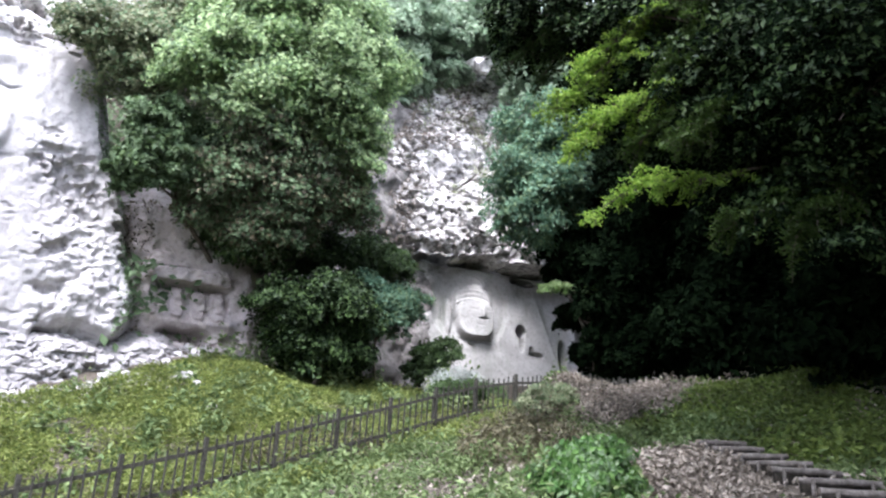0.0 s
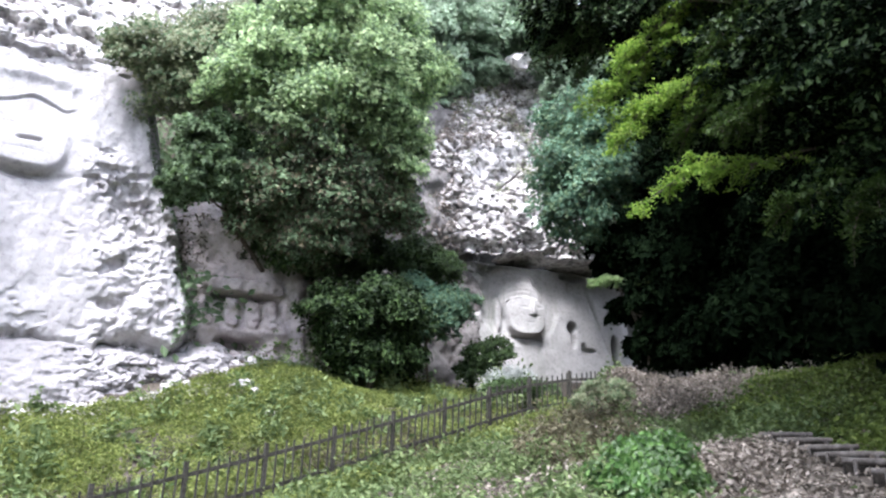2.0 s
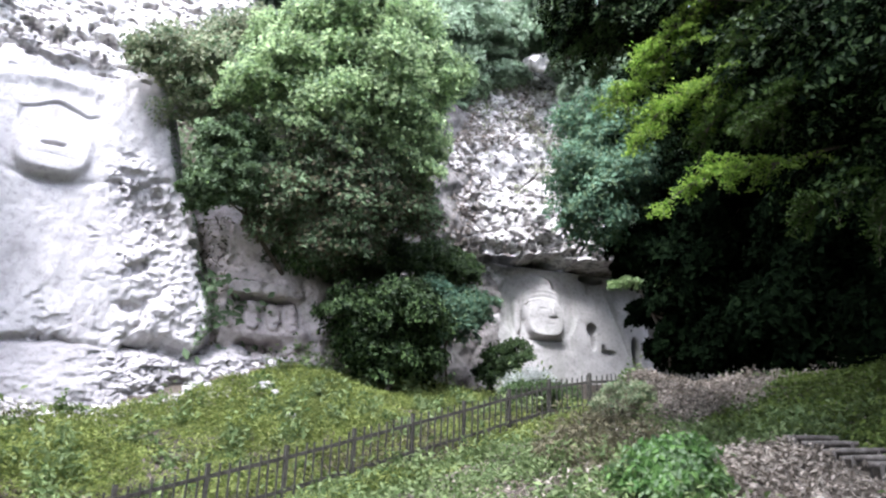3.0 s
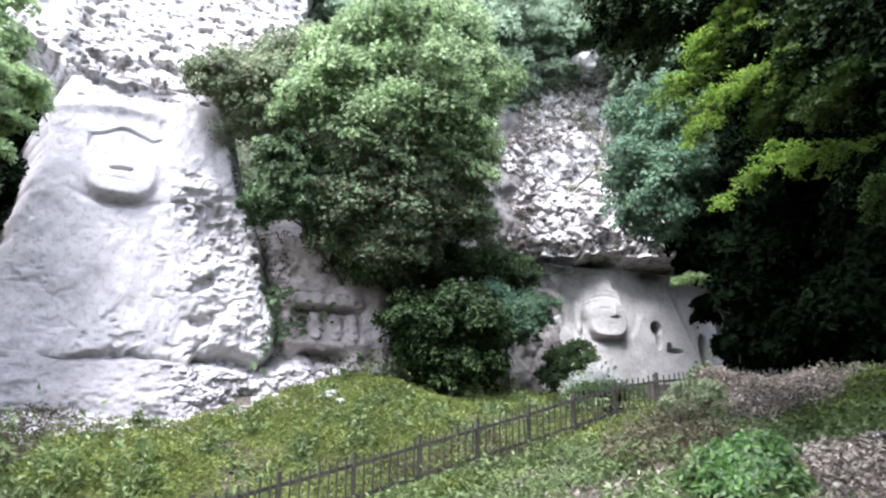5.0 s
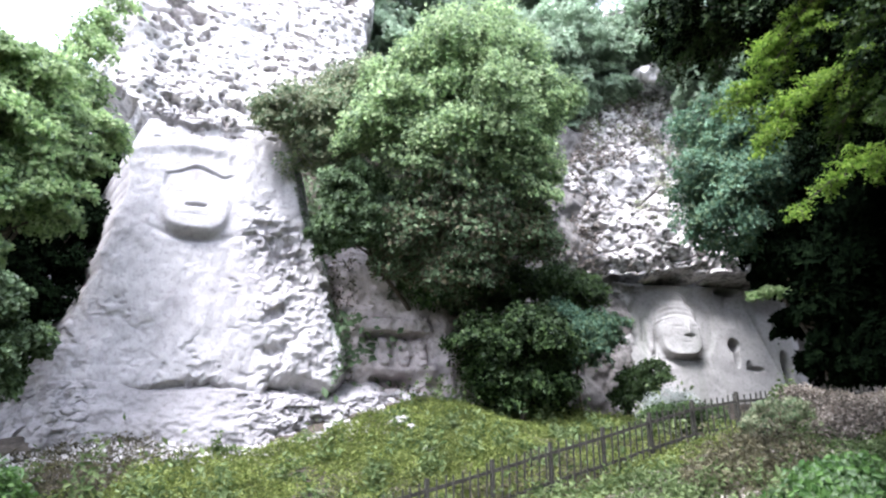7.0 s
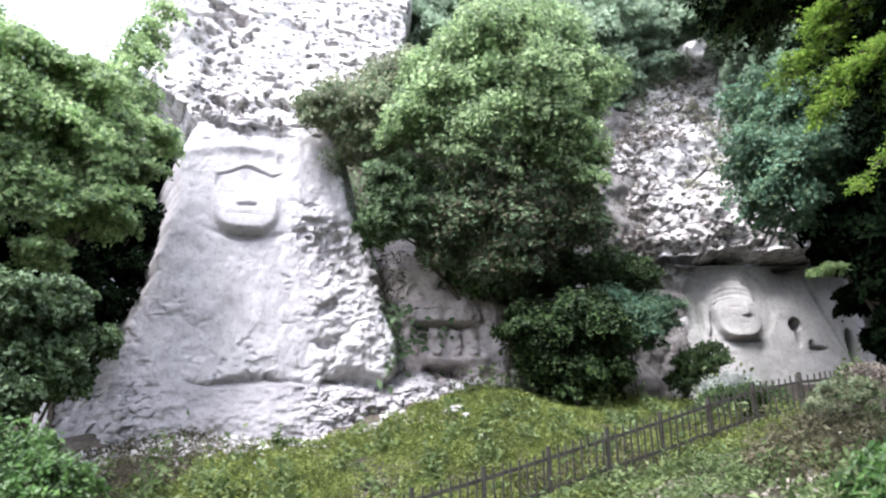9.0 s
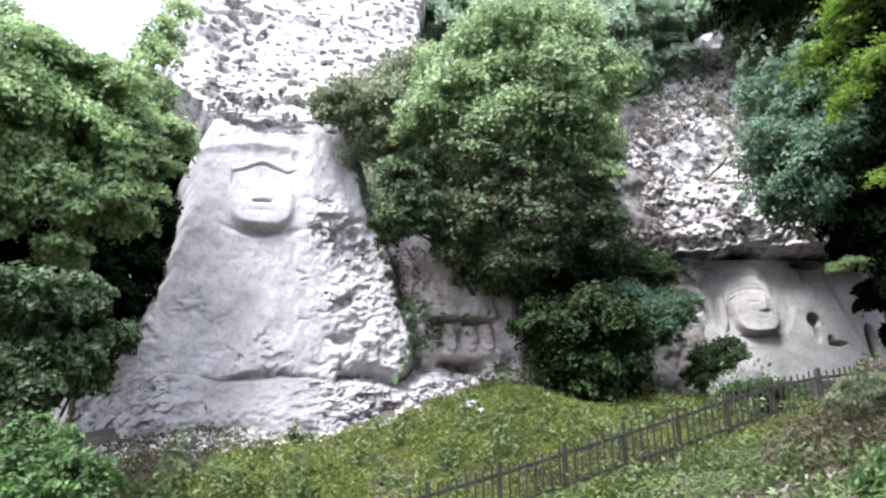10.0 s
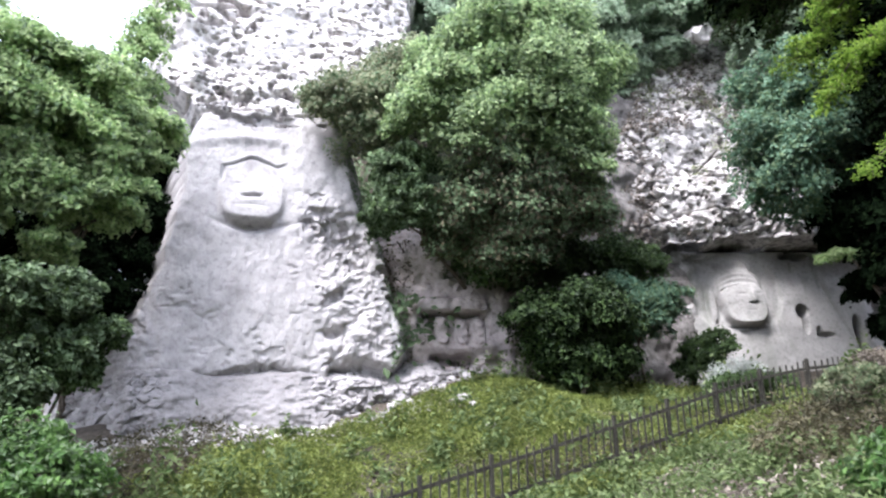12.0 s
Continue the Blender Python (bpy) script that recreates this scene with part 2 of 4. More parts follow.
def crown_points(lobes, count, rng, clump=0.32, flat=0.6):
    """Leaf places: each lobe (x, y, z, r) carries flat drooping sprays of leaves on its outside and loose leaves within. With normals."""
    lobes = np.array(lobes, float)
    share = count * lobes[:, 3] ** 2 / np.sum(lobes[:, 3] ** 2)
    pts, nrm = [], []
    for k, (x, y, z, rad) in enumerate(lobes):
        m = int(14 + 10 * (rad / clump) ** 1.35)
        v = rng.normal(0, 1, (m, 3))
        v[:, 2] += 0.3
        v /= np.linalg.norm(v, axis=1)[:, None]
        hub = np.array([x, y, z]) + v * rad * rng.uniform(0.35, 0.92, m)[:, None] * np.array([1.08, 1.08, 0.95])
        size = clump * (0.7 + 2.2 * rng.random(m) ** 1.6) * min(1.15, max(0.45, rad / 1.4))
        n = int(share[k] * 0.8)
        who = rng.choice(m, n, p=size ** 2 / np.sum(size ** 2))
        out = v * np.array([1, 1, 0.3]) + rng.normal(0, 0.35, (m, 3))
        out[:, 2] = -0.12 + 0.1 * rng.normal(0, 1, m)
        out /= np.linalg.norm(out, axis=1)[:, None]
        side = np.cross(out, (0, 0, 1.0))
        side /= np.linalg.norm(side, axis=1)[:, None] + 1e-9
        # fingers of leaves fanning out from each hub
        fan = (rng.integers(-2, 3, n) + rng.normal(0, 0.22, n)) * 0.42
        r = rng.random(n) ** 0.7
        p = hub[who] + (size[who] * r)[:, None] * (out[who] * np.cos(fan)[:, None] * 1.25 + side[who] * np.sin(fan)[:, None])
        p[:, 2] += size[who] * (rng.normal(0, 0.10 + 0.14 * flat, n) - 0.35 * r * r)
        pts.append(p + rng.normal(0, 0.03, (n, 3)))
        nrm.append(out[who] * (0.35 + 0.5 * r)[:, None] + np.array([0.1, -0.4, 0.5]))
        n = int(share[k] * 0.2)
        d = rng.normal(0, 1, (n, 3))
        d /= np.linalg.norm(d, axis=1)[:, None]
        pts.append(np.array([x, y, z]) + d * rad * 0.95 * rng.random(n)[:, None] ** 0.4)
        nrm.append(d * 0.6 + np.array([0, -0.15, 0.7]))
    return np.concatenate(pts), np.concatenate(nrm)


def leafy(name, lobes, count, size, mat, seed, root=None, trunk=0.12, label="", category="tree", group="", clump=0.32, narrow=0.55, mat2=None, flat=0.6, share=0.3):
    """A tree or shrub: trunk with limbs to each lobe, and a crown of leaves."""
    rng = np.random.default_rng(seed)
    lob = np.array(lobes, float)
    if root is None:
        root = (lob[:, 0].mean(), lob[:, 1].mean(), ground_z(lob[:, 0].mean(), lob[:, 1].mean()) - 0.1)
    root = np.array(root, float)
    thing = new(name)
    thing.location = root
    top = np.average(lob[:, :3], axis=0, weights=lob[:, 3])
    pieces = []
    mid = root * 0.55 + top * 0.45 + np.array([rng.normal(0, 0.15), rng.normal(0, 0.15), 0])
    pieces.append(tube([root, root * 0.7 + mid * 0.3 + (0.05, 0.03, 0), mid, top], [trunk, trunk * 0.85, trunk * 0.7, trunk * 0.3]))
    for x, y, z, r in lob:
        e = np.array([x, y, z])
        s = mid + (top - mid) * rng.uniform(0, 0.6)
        pieces.append(tube([s, (s + e) / 2 + (0, 0, 0.12 * r), e], [trunk * 0.5, trunk * 0.32, trunk * 0.12], 5))
        for _ in range(4):
            v = rng.normal(0, 1, 3)
            v /= np.linalg.norm(v)
            pieces.append(tube([e, e + v * r * 0.5 + (0, 0, 0.1), e + v * r * 0.9], [trunk * 0.16, trunk * 0.1, 0.008], 4))
    v, f = join(pieces)
    mesh_object("trunk", v - root, f, BARK, thing, True)
    p, nr = crown_points(lobes, count, rng, clump, flat)
    if mat2:
        pick = rng.random(len(p)) < share
        v, f = leaf_mesh(p[pick], nr[pick], size, rng, narrow)
        mesh_object("inner_crown", v - root, f, mat2, thing)
        p, nr = p[~pick], nr[~pick]
    v, f = leaf_mesh(p, nr, size, rng, narrow)
    mesh_object("crown", v - root, f, mat, thing)
    return tagged(thing, label, category, group)


# ---- ground ----
def ground_z(x, y):
    x, y = np.asarray(x, float), np.asarray(y, float)
    s, n = (x + y) / 1.414, (y - x - 17.0) / 1.414
    q = np.clip(s, -14, 40) - 3.8
    z = 0.1 + 0.225 * np.minimum(q, 9.7) + 0.0035 * np.minimum(q, 9.7) * np.abs(np.minimum(q, 9.7)) + 0.10 * np.maximum(0, q - 9.7)
    k = (0.47 - 0.12 * bump(s - 5.2, 3.0)) * (1 - step(5, 20, s))
    z = z + k * np.clip(n, 0, 8) + 0.75 * bump(s, 5) * step(0, 12, -n)
    z = z + 0.3 * bump(x + 6.3, 1.8) * bump(y - 19.8, 1.6) + 0.5 * bump(x + 0.5, 2.0) * bump(y - 24.5, 2.0) + 1.2 * step(17, 22, s) * step(2, 7, n)
    z = z + 0.28 * bump(x - 2.0, 1.6) * bump(y - 8.8, 1.8) - 0.30 * bump(x - 5.4, 1.3) * bump(y - 13.4, 1.6)
    z = z + 0.75 * bump(x - 2.9, 0.9) * bump(y - 16.8, 1.2) + 0.6 * bump(x - 5.0, 1.9) * bump(y - 16.3, 1.5)
    z = z + 1.1 * bump(x - 9.5, 3.5) * bump(y - 14.8, 2.6)
    z = z + (5.0 + 19.0 * step(-1, 12, s)) * step(9.0, 26.0, n) * (1 - step(30, 60, np.hypot(x, y)) * 0.3)
    z = z + 8.0 * step(10, 30, s - 14) * step(2, 16, -n)
    z = z + 0.16 * fbm(x * 0.8, y * 0.8, 3, 4)
    ramp_mask = bump(x - 4.3, 1.2) ** 2 * bump(y - 8.9, 2.6)
    z = z + (1.64 + 0.157 * (y - 9.0) - z) * np.clip(1.6 * ramp_mask, 0, 1)
    r = np.hypot(x, y)
    return z * (1 - step(80, 300, r)) + 10 * step(80, 300, r)


def polar_axis(near, far, n):
    return np.sign(np.linspace(-1, 1, n)) * near * (np.exp(np.abs(np.linspace(-1, 1, n)) * math.log(far / near + 1)) - 1)


gx, gy = np.meshgrid(polar_axis(9.0, 1500, 460), 12 + polar_axis(9.0, 1500, 460))
ground = mesh_object("ground", np.stack([gx, gy, ground_z(gx, gy)], -1).reshape(-1, 3), grid_faces(460, 460), SOIL, None, True)
tagged(ground, "brown soil hillside rising to a rock cliff", "ground", kind="structure")


def scatter(name, count, where, size, mat, seed, label, lift=0.04, narrow=0.35, upright=0.5, category="grass"):
    """Many small leaves over the ground where where(x, y, random) holds."""
    rng = np.random.default_rng(seed)
    x0, x1, y0, y1, keep = where
    x, y = rng.uniform(x0, x1, count), rng.uniform(y0, y1, count)
    ok = keep(x, y, rng.random(count))
    x, y = x[ok], y[ok]
    h = np.abs(rng.normal(0, 1, len(x))) * lift * (1 + 1.6 * np.clip(fbm(x * 0.9, y * 0.9, seed, 3) * 2, -0.5, 1))
    p = np.stack([x, y, ground_z(x, y) + 0.02 + h], -1)
    nr = np.tile((0, 0, 1.0), (len(p), 1)) + rng.normal(0, upright, (len(p), 3))
    v, f = leaf_mesh(p, nr, size, rng, narrow, -0.15)
    return tagged(mesh_object(name, v, f, mat), label, category, kind="stuff")


# ---- the tall carved rock ----
O1, TURN1 = (-11.5, 16.3), 39.0


def blob(U, Z, u, z, w, h, power=2.5, rim=0.7):
    """A plateau with rounded rim: 1 inside, 0 outside."""
    r = (np.abs((U - u) / w) ** power + np.abs((Z - z) / h) ** power)
    return 1 - step(rim, 1.25, r)


def pits(U, Z, seed, su, sz, low, high):
    """1 in scattered ragged hollows."""
    w = 0.5 * fbm(U * 2.1, Z * 2.1, seed + 50, 3)
    return step(low, high, fbm(U * su + w, Z * sz + w, seed, 4, 0.55))


def hollows(U, Z, seed, su, sz, size, share):
    """1 in rounded, separate hollows of mixed size, which take a share of the places."""
    w = 0.45 * fbm(U * 1.7, Z * 1.7, seed + 50, 3)
    f1, f2, who = cells(U * su + w, Z * sz - w, seed)
    r = size * (0.45 + 1.1 * (who * 7.3 % 1.0))
    return step(r, r * 0.55, f1 + 0.10 * fbm(U * 5, Z * 5, seed + 60, 2)) * (who < share)


def tall_rock(U, Z):
    wob = fbm(U * 0 + 3, Z * 0.9, 5, 4) * 0.22
    left = np.interp(Z, (3.5, 4.5, 5.8, 7.3, 8.6, 10.7, 12.4), (-4.0, -3.95, -3.75, -3.3, -3.12, -3.03, -2.65)) - wob
    right = np.interp(Z, (4.3, 4.8, 5.5, 6.9, 8.4, 9.8, 11.2, 12.6), (3.45, 3.72, 3.74, 3.5, 3.16, 2.61, 2.13, 1.95)) + wob
    D = -0.13 * (Z - 4.4) - 0.012 * (U + 0.4) ** 2
    D = D - np.interp(Z, (4.6, 7.0), (1.1, 4.0)) * np.maximum(0, left + 0.25 - U) ** 1.15 - 2.6 * np.maximum(0, U - right + 0.12) ** 1.25
    D = D - 2.2 * np.maximum(0, Z - 12.75 - 0.2 * fbm(U * 0.9, U * 0, 9, 3)) ** 1.2
    rough = np.clip(step(0.2, 1.7, U + 0.25 * (Z - 8)) * step(10.6, 9.0, Z) + 0.30 * step(5.4, 4.4, Z) + 0.6 * step(-2.3, -3.4, U + 0.2 * (8 - Z)) * step(8, 5, Z), 0, 1)
    calm = 1 - 0.85 * blob(U, Z, -0.8, 9.9, 1.3, 1.5)
    D = D + calm * (0.20 * fbm(U * 0.55, Z * 0.4, 11, 6, 0.55) + 0.04 * fbm(U * 3.5, Z * 1.2, 14, 4) + 0.07 * np.abs(fbm(U * 1.1, Z * 0.8, 16, 3)))
    D = D + 0.05 * np.sin(2.1 * (U + 0.6) + 0.9 * fbm(U, Z * 0.5, 18, 2)) * step(8.4, 7.2, Z)
    D = D + rough * (0.30 * fbm(U * 0.75, Z * 0.75, 21, 7, 0.60) + 0.06 * np.abs(fbm(U * 2.3, Z * 2.3, 23, 4)) + 0.09 * fbm(U * 4.5, Z * 4.5, 22, 4, 0.65))
    D = D - rough * (0.26 * pits(U, Z, 25, 1.1, 1.7, 0.24, 0.36) + 0.08 * hollows(U, Z, 26, 2.4, 3.2, 0.28, 0.3))
    D = D + calm * (0.022 * fbm(U * 2.0, Z * 2.0, 27, 6, 0.6) - 0.05 * pits(U, Z, 28, 1.6, 2.6, 0.28, 0.5) * step(8.8, 7.0, Z))
    # a broad boss, flush above and standing out at its rounded lower edge
    v = U + 0.81
    face = blob(U, Z, -0.81, 9.72, 0.98, 1.06, 2.9, 0.62)
    D = D + face * 0.36 * step(10.6, 8.9, Z) * bump(v, 1.1)
    D = D - 0.20 * bump(Z - 8.52 - 0.16 * v * v, 0.11) * bump(v, 0.95)
    line = Z - 10.72 - 0.13 * v - 0.24 * bump(v + 0.1, 0.42) + 0.10 * bump(v - 0.72, 0.2)
    D = D - 0.07 * bump(line, 0.045) * step(1.05, 0.85, np.abs(v)) + 0.05 * bump(line - 0.12, 0.09) * bump(v, 0.8)
    D = D - 0.07 * blob(U, Z, -1.72, 10.35, 0.07, 0.3, 2, 0.3)
    D = D + 0.05 * bump(Z - 9.85, 0.22) * bump(v, 0.17)
    D = D - 0.19 * bump(Z - 9.57 - 0.08 * v, 0.052) * step(0.36, 0.2, np.abs(v)) + 0.04 * bump(Z - 9.40, 0.08) * bump(v, 0.35) - 0.04 * bump(Z - 9.2, 0.05) * bump(v, 0.4)
    D = D - 0.035 * bump(Z - 10.02 - 0.1 * v, 0.07) * (bump(v + 0.42, 0.15) + bump(v - 0.22, 0.15))
    # the hood ridge, then the layered, pitted ledge above it
    D = D + 0.13 * bump(Z - 11.72 + 0.10 * (v + 0.3) ** 2 - 0.1 * v, 0.2) * bump(v + 0.25, 1.3)
    shelf = pits(U, Z, 29, 0.8, 5.0, 0.16, 0.26) * step(11.75, 12.2, Z) * step(0.7, 0.0, U)
    D = D - 0.26 * shelf - 0.45 * hollows(U, Z, 30, 1.9, 3.4, 0.42, 0.6) * step(12.35, 12.7, Z)
    # hollows along the shoulder
    Uw, Zw = U + 0.6 * fbm(U * 1.3, Z * 1.3, 56, 4, 0.6), Z + 0.45 * fbm(U * 1.3, Z * 1.3, 58, 4, 0.6)
    D = D - 0.20 * blob(Uw, Zw, 1.55, 9.35, 0.6, 0.22, 2, 0.05) - 0.18 * blob(Uw, Zw, 2.45, 8.5, 0.4, 0.3, 2, 0.05) - 0.22 * blob(Uw, Zw, 2.4, 7.6, 0.4, 0.22, 2, 0.05)
    # the slanting cleft and the block of rock beside it
    cut = U - 1.46 - 0.66 * (Z - 4.3) - 0.12 * np.sin(3 * Z)
    D = D - 0.16 * bump(cut + 0.25 * fbm(U * 2.5, Z * 2.5, 59, 4), 0.08) * step(4.2, 4.5, Z) * step(6.4, 5.7, Z)
    D = D + 0.11 * step(-0.1, 0.35, cut + 0.3 * fbm(U * 1.5, Z * 1.5, 46, 4)) * step(7.4, 6.4, Z) * step(4.2, 4.45, Z)
    D = D - 0.28 * blob(U + 0.3 * fbm(U * 2, Z * 2, 52, 3), Z + 0.3 * fbm(U * 2, Z * 2, 54, 3), 1.72, 5.35, 0.40, 0.26, 2, 0.1)
    D = D - 0.55 * step(4.60, 4.15, Z + 0.12 * np.sin(U * 2) + 0.3 * fbm(U * 1.8, Z, 48, 3)) * step(1.5, 1.9, U)
    sill = 4.16 + 0.05 * np.sin(U * 1.9 + 1) + 0.14 * bump(U + 0.55, 0.45) + 0.10 * fbm(U * 1.5, U * 0, 44, 3)
    D = D - (0.26 + 0.5 * vnoise(U * 1.3, U * 0 + 4, 49)) * step(sill + 0.16, sill - 0.14, Z + 0.25 * fbm(U * 2.2, Z * 2.2, 42, 4)) * step(-2.2, -1.5, U) * step(2.0, 1.2, U)
    return D


tagged(rock_sheet("rock_carving", O1, TURN1, (-6.2, 6.0), (1.5, 15.0), 420, 460, tall_rock, PALE_ROCK),
       "tall pale tuff rock face with weathered relief carving", "rock carving")


def upper_cliff(U, Z):
    wob = fbm(U * 0 + 3, Z * 0.9, 15, 4) * 0.45
    left = np.interp(Z, (12.4, 13.0, 13.7, 15.2, 17, 24), (-2.5, -2.85, -3.85, -4.05, -4.2, -4.6)) - wob
    right = np.interp(Z, (12.4, 14, 16.5, 19, 24), (3.6, 4.2, 4.65, 4.75, 5.2)) + wob
    D = -1.22 - 0.06 * (Z - 12.8) - 0.4 * step(12.9, 12.3, Z)
    D = D - 6.0 * np.maximum(0, left + 0.12 - U) ** 1.2 - 4.0 * np.maximum(0, U - right + 0.2) ** 1.2
    D = D + 0.5 * fbm(U * 0.4, Z * 0.4, 31, 4, 0.5) + 0.13 * fbm(U * 1.6, Z * 2.2, 38, 5, 0.6)
    dense = np.clip(0.55 + 0.9 * vnoise(U * 0.45, Z * 0.45, 36) + 0.4 * step(14.6, 13.4, Z) - 0.5 * step(-2.4, -3.0, U), 0.05, 1)
    D = D - 0.9 * hollows(U, Z, 33, 1.1, 2.0, 0.25, 0.6 * dense) - 0.6 * hollows(U, Z, 35, 2.1, 3.6, 0.27, 0.9 * dense) - 0.28 * hollows(U, Z, 39, 4.2, 6.0, 0.29, 0.9 * dense)
    D = D - 0.35 * pits(U, Z, 34, 0.8, 2.2, 0.30, 0.40) * dense
    # a slanting rib near the edge and a long slot above
    D = D + 0.30 * bump(U + 3.05 + 0.22 * (Z - 15), 0.26) * step(13.2, 14.0, Z)
    D = D - 0.5 * bump(Z - 16.80 - 0.2 * (U + 2.3), 0.06) * step(-1.15, -1.4, U) * step(-3.4, -3.1, U)
    D = D - 0.5 * blob(U, Z, -1.45, 16.75, 0.25, 0.22, 2, 0.3)
    return D


tagged(rock_sheet("upper_cliff", O1, TURN1, (-5.2, 6.6), (11.9, 22.5), 460, 460, upper_cliff, ROUGH_ROCK),
       "rough pitted pale conglomerate cliff above carved rock", "cliff", kind="structure")


def rubble(U, Z):
    """Broken pieces of mixed height along the foot."""
    f1, f2, who = cells(U * 3.2 + 0.5 * fbm(U * 2, Z * 2, 94, 3), Z * 4.6, 95)
    return (0.16 * (who - 0.5) - 0.08 * step(0.14, 0.02, f2 - f1)) * np.clip(step(0.4, 1.8, U) + step(-2.2, -3.2, U), 0.1, 1)


def apron(U, Z):
    top = 4.02 + 0.12 * np.sin(U * 1.6) + 0.2 * fbm(U * 0.8, U * 0, 43, 3)
    D = 0.1 + 0.62 * np.maximum(0, top - Z) ** 0.75 - 2.2 * np.maximum(0, Z - top)
    over = np.maximum(0, -3.5 - U) * 1.6 + np.maximum(0, U - 4.9)
    D = D - 0.8 * over
    rough = 0.35 + 0.75 * step(0.6, 2.2, U) + 0.4 * step(-2.5, -3.5, U)
    D = D + 0.40 * fbm(U * 0.7, Z * 1.3, 41, 4) + rough * (0.20 * fbm(U * 2.4, Z * 3.4, 45, 5, 0.65) - 0.07 * pits(U, Z, 47, 3.6, 5.0, 0.12, 0.28)) + rubble(U, Z)
    return D


tagged(rock_sheet("rock_apron", O1, TURN1, (-5.4, 6.6), (1.2, 5.3), 380, 150, apron, RUBBLE_ROCK),
       "broken pale rock apron under the carved rock", "rock", kind="structure")

# ---- small niche with relief ----
O2, TURN2 = (-7.35, 20.5), 30.0


def niche(U, Z):
    D = -0.10 * (Z - 5) - 0.9 * np.maximum(0, Z - 8.7) + 0.22 * fbm(U * 0.8, Z * 0.8, 51, 6, 0.55) - 0.10 * pits(U, Z, 53, 1.8, 2.4, 0.18, 0.3)
    side = np.maximum(0, -1.45 - U) + np.maximum(0, U - 1.5 - 0.1 * (6 - Z))
    D = D - 0.9 * side ** 1.2 + step(0.0, 0.4, side) * 0.4 * fbm(U * 1.6, Z * 1.6, 55, 4, 0.6)
    # worn lintel with a crack over it and deep shade beneath
    D = D + 0.26 * blob(U, Z, -0.28, 6.52, 1.25, 0.24, 4) - 0.10 * bump(Z - 6.78 + 0.12 * (U + 0.5) ** 2, 0.04) * step(-1.5, -1.2, U) * step(0.5, -0.1, U)
    D = D - 0.26 * blob(U, Z, -0.2, 5.86, 1.15, 0.48, 5) * step(5.2, 5.9, Z)
    D = D - 0.22 * bump(Z - 6.22, 0.07) * step(1.0, 0.85, np.abs(U + 0.25))
    for u, w, d in ((-1.22, 0.10, 0.16), (-0.58, 0.22, 0.24), (0.08, 0.20, 0.18), (0.62, 0.22, 0.19)):
        D = D + d * blob(U, Z, u, 5.72, w, 0.50, 3.0) + 0.09 * blob(U, Z, u, 5.95, w * 0.8, 0.2, 2, 0.2)
    D = D - 0.05 * bump(Z - 5.62, 0.05) * bump(U + 0.58, 0.14) - 0.04 * bump(Z - 5.5, 0.2) * bump(U - 0.35, 0.06)
    D = D + 0.25 * bump(Z - 5.15, 0.2) * step(1.5, 0.9, np.abs(U))
    D = D + 0.10 * fbm(U * 2.2, Z * 2.2, 57, 4, 0.6) - 0.7 * blob(U, Z, -0.25, 4.72, 0.78, 0.24 + 0.06 * np.sin(U * 5), 2, 0.4) - 0.4 * blob(U, Z, 1.1, 4.7, 0.3, 0.15, 2)
    return D


tagged(rock_sheet("rock_carving", O2, TURN2, (-2.6, 3.4), (3.5, 9.6), 220, 220, niche, BROWN_ROCK),
       "shallow brownish rock niche with small worn figures", "rock carving")

# ---- second carved panel under an overhang ----
O3, TURN3 = (1.3, 29.0), 22.0


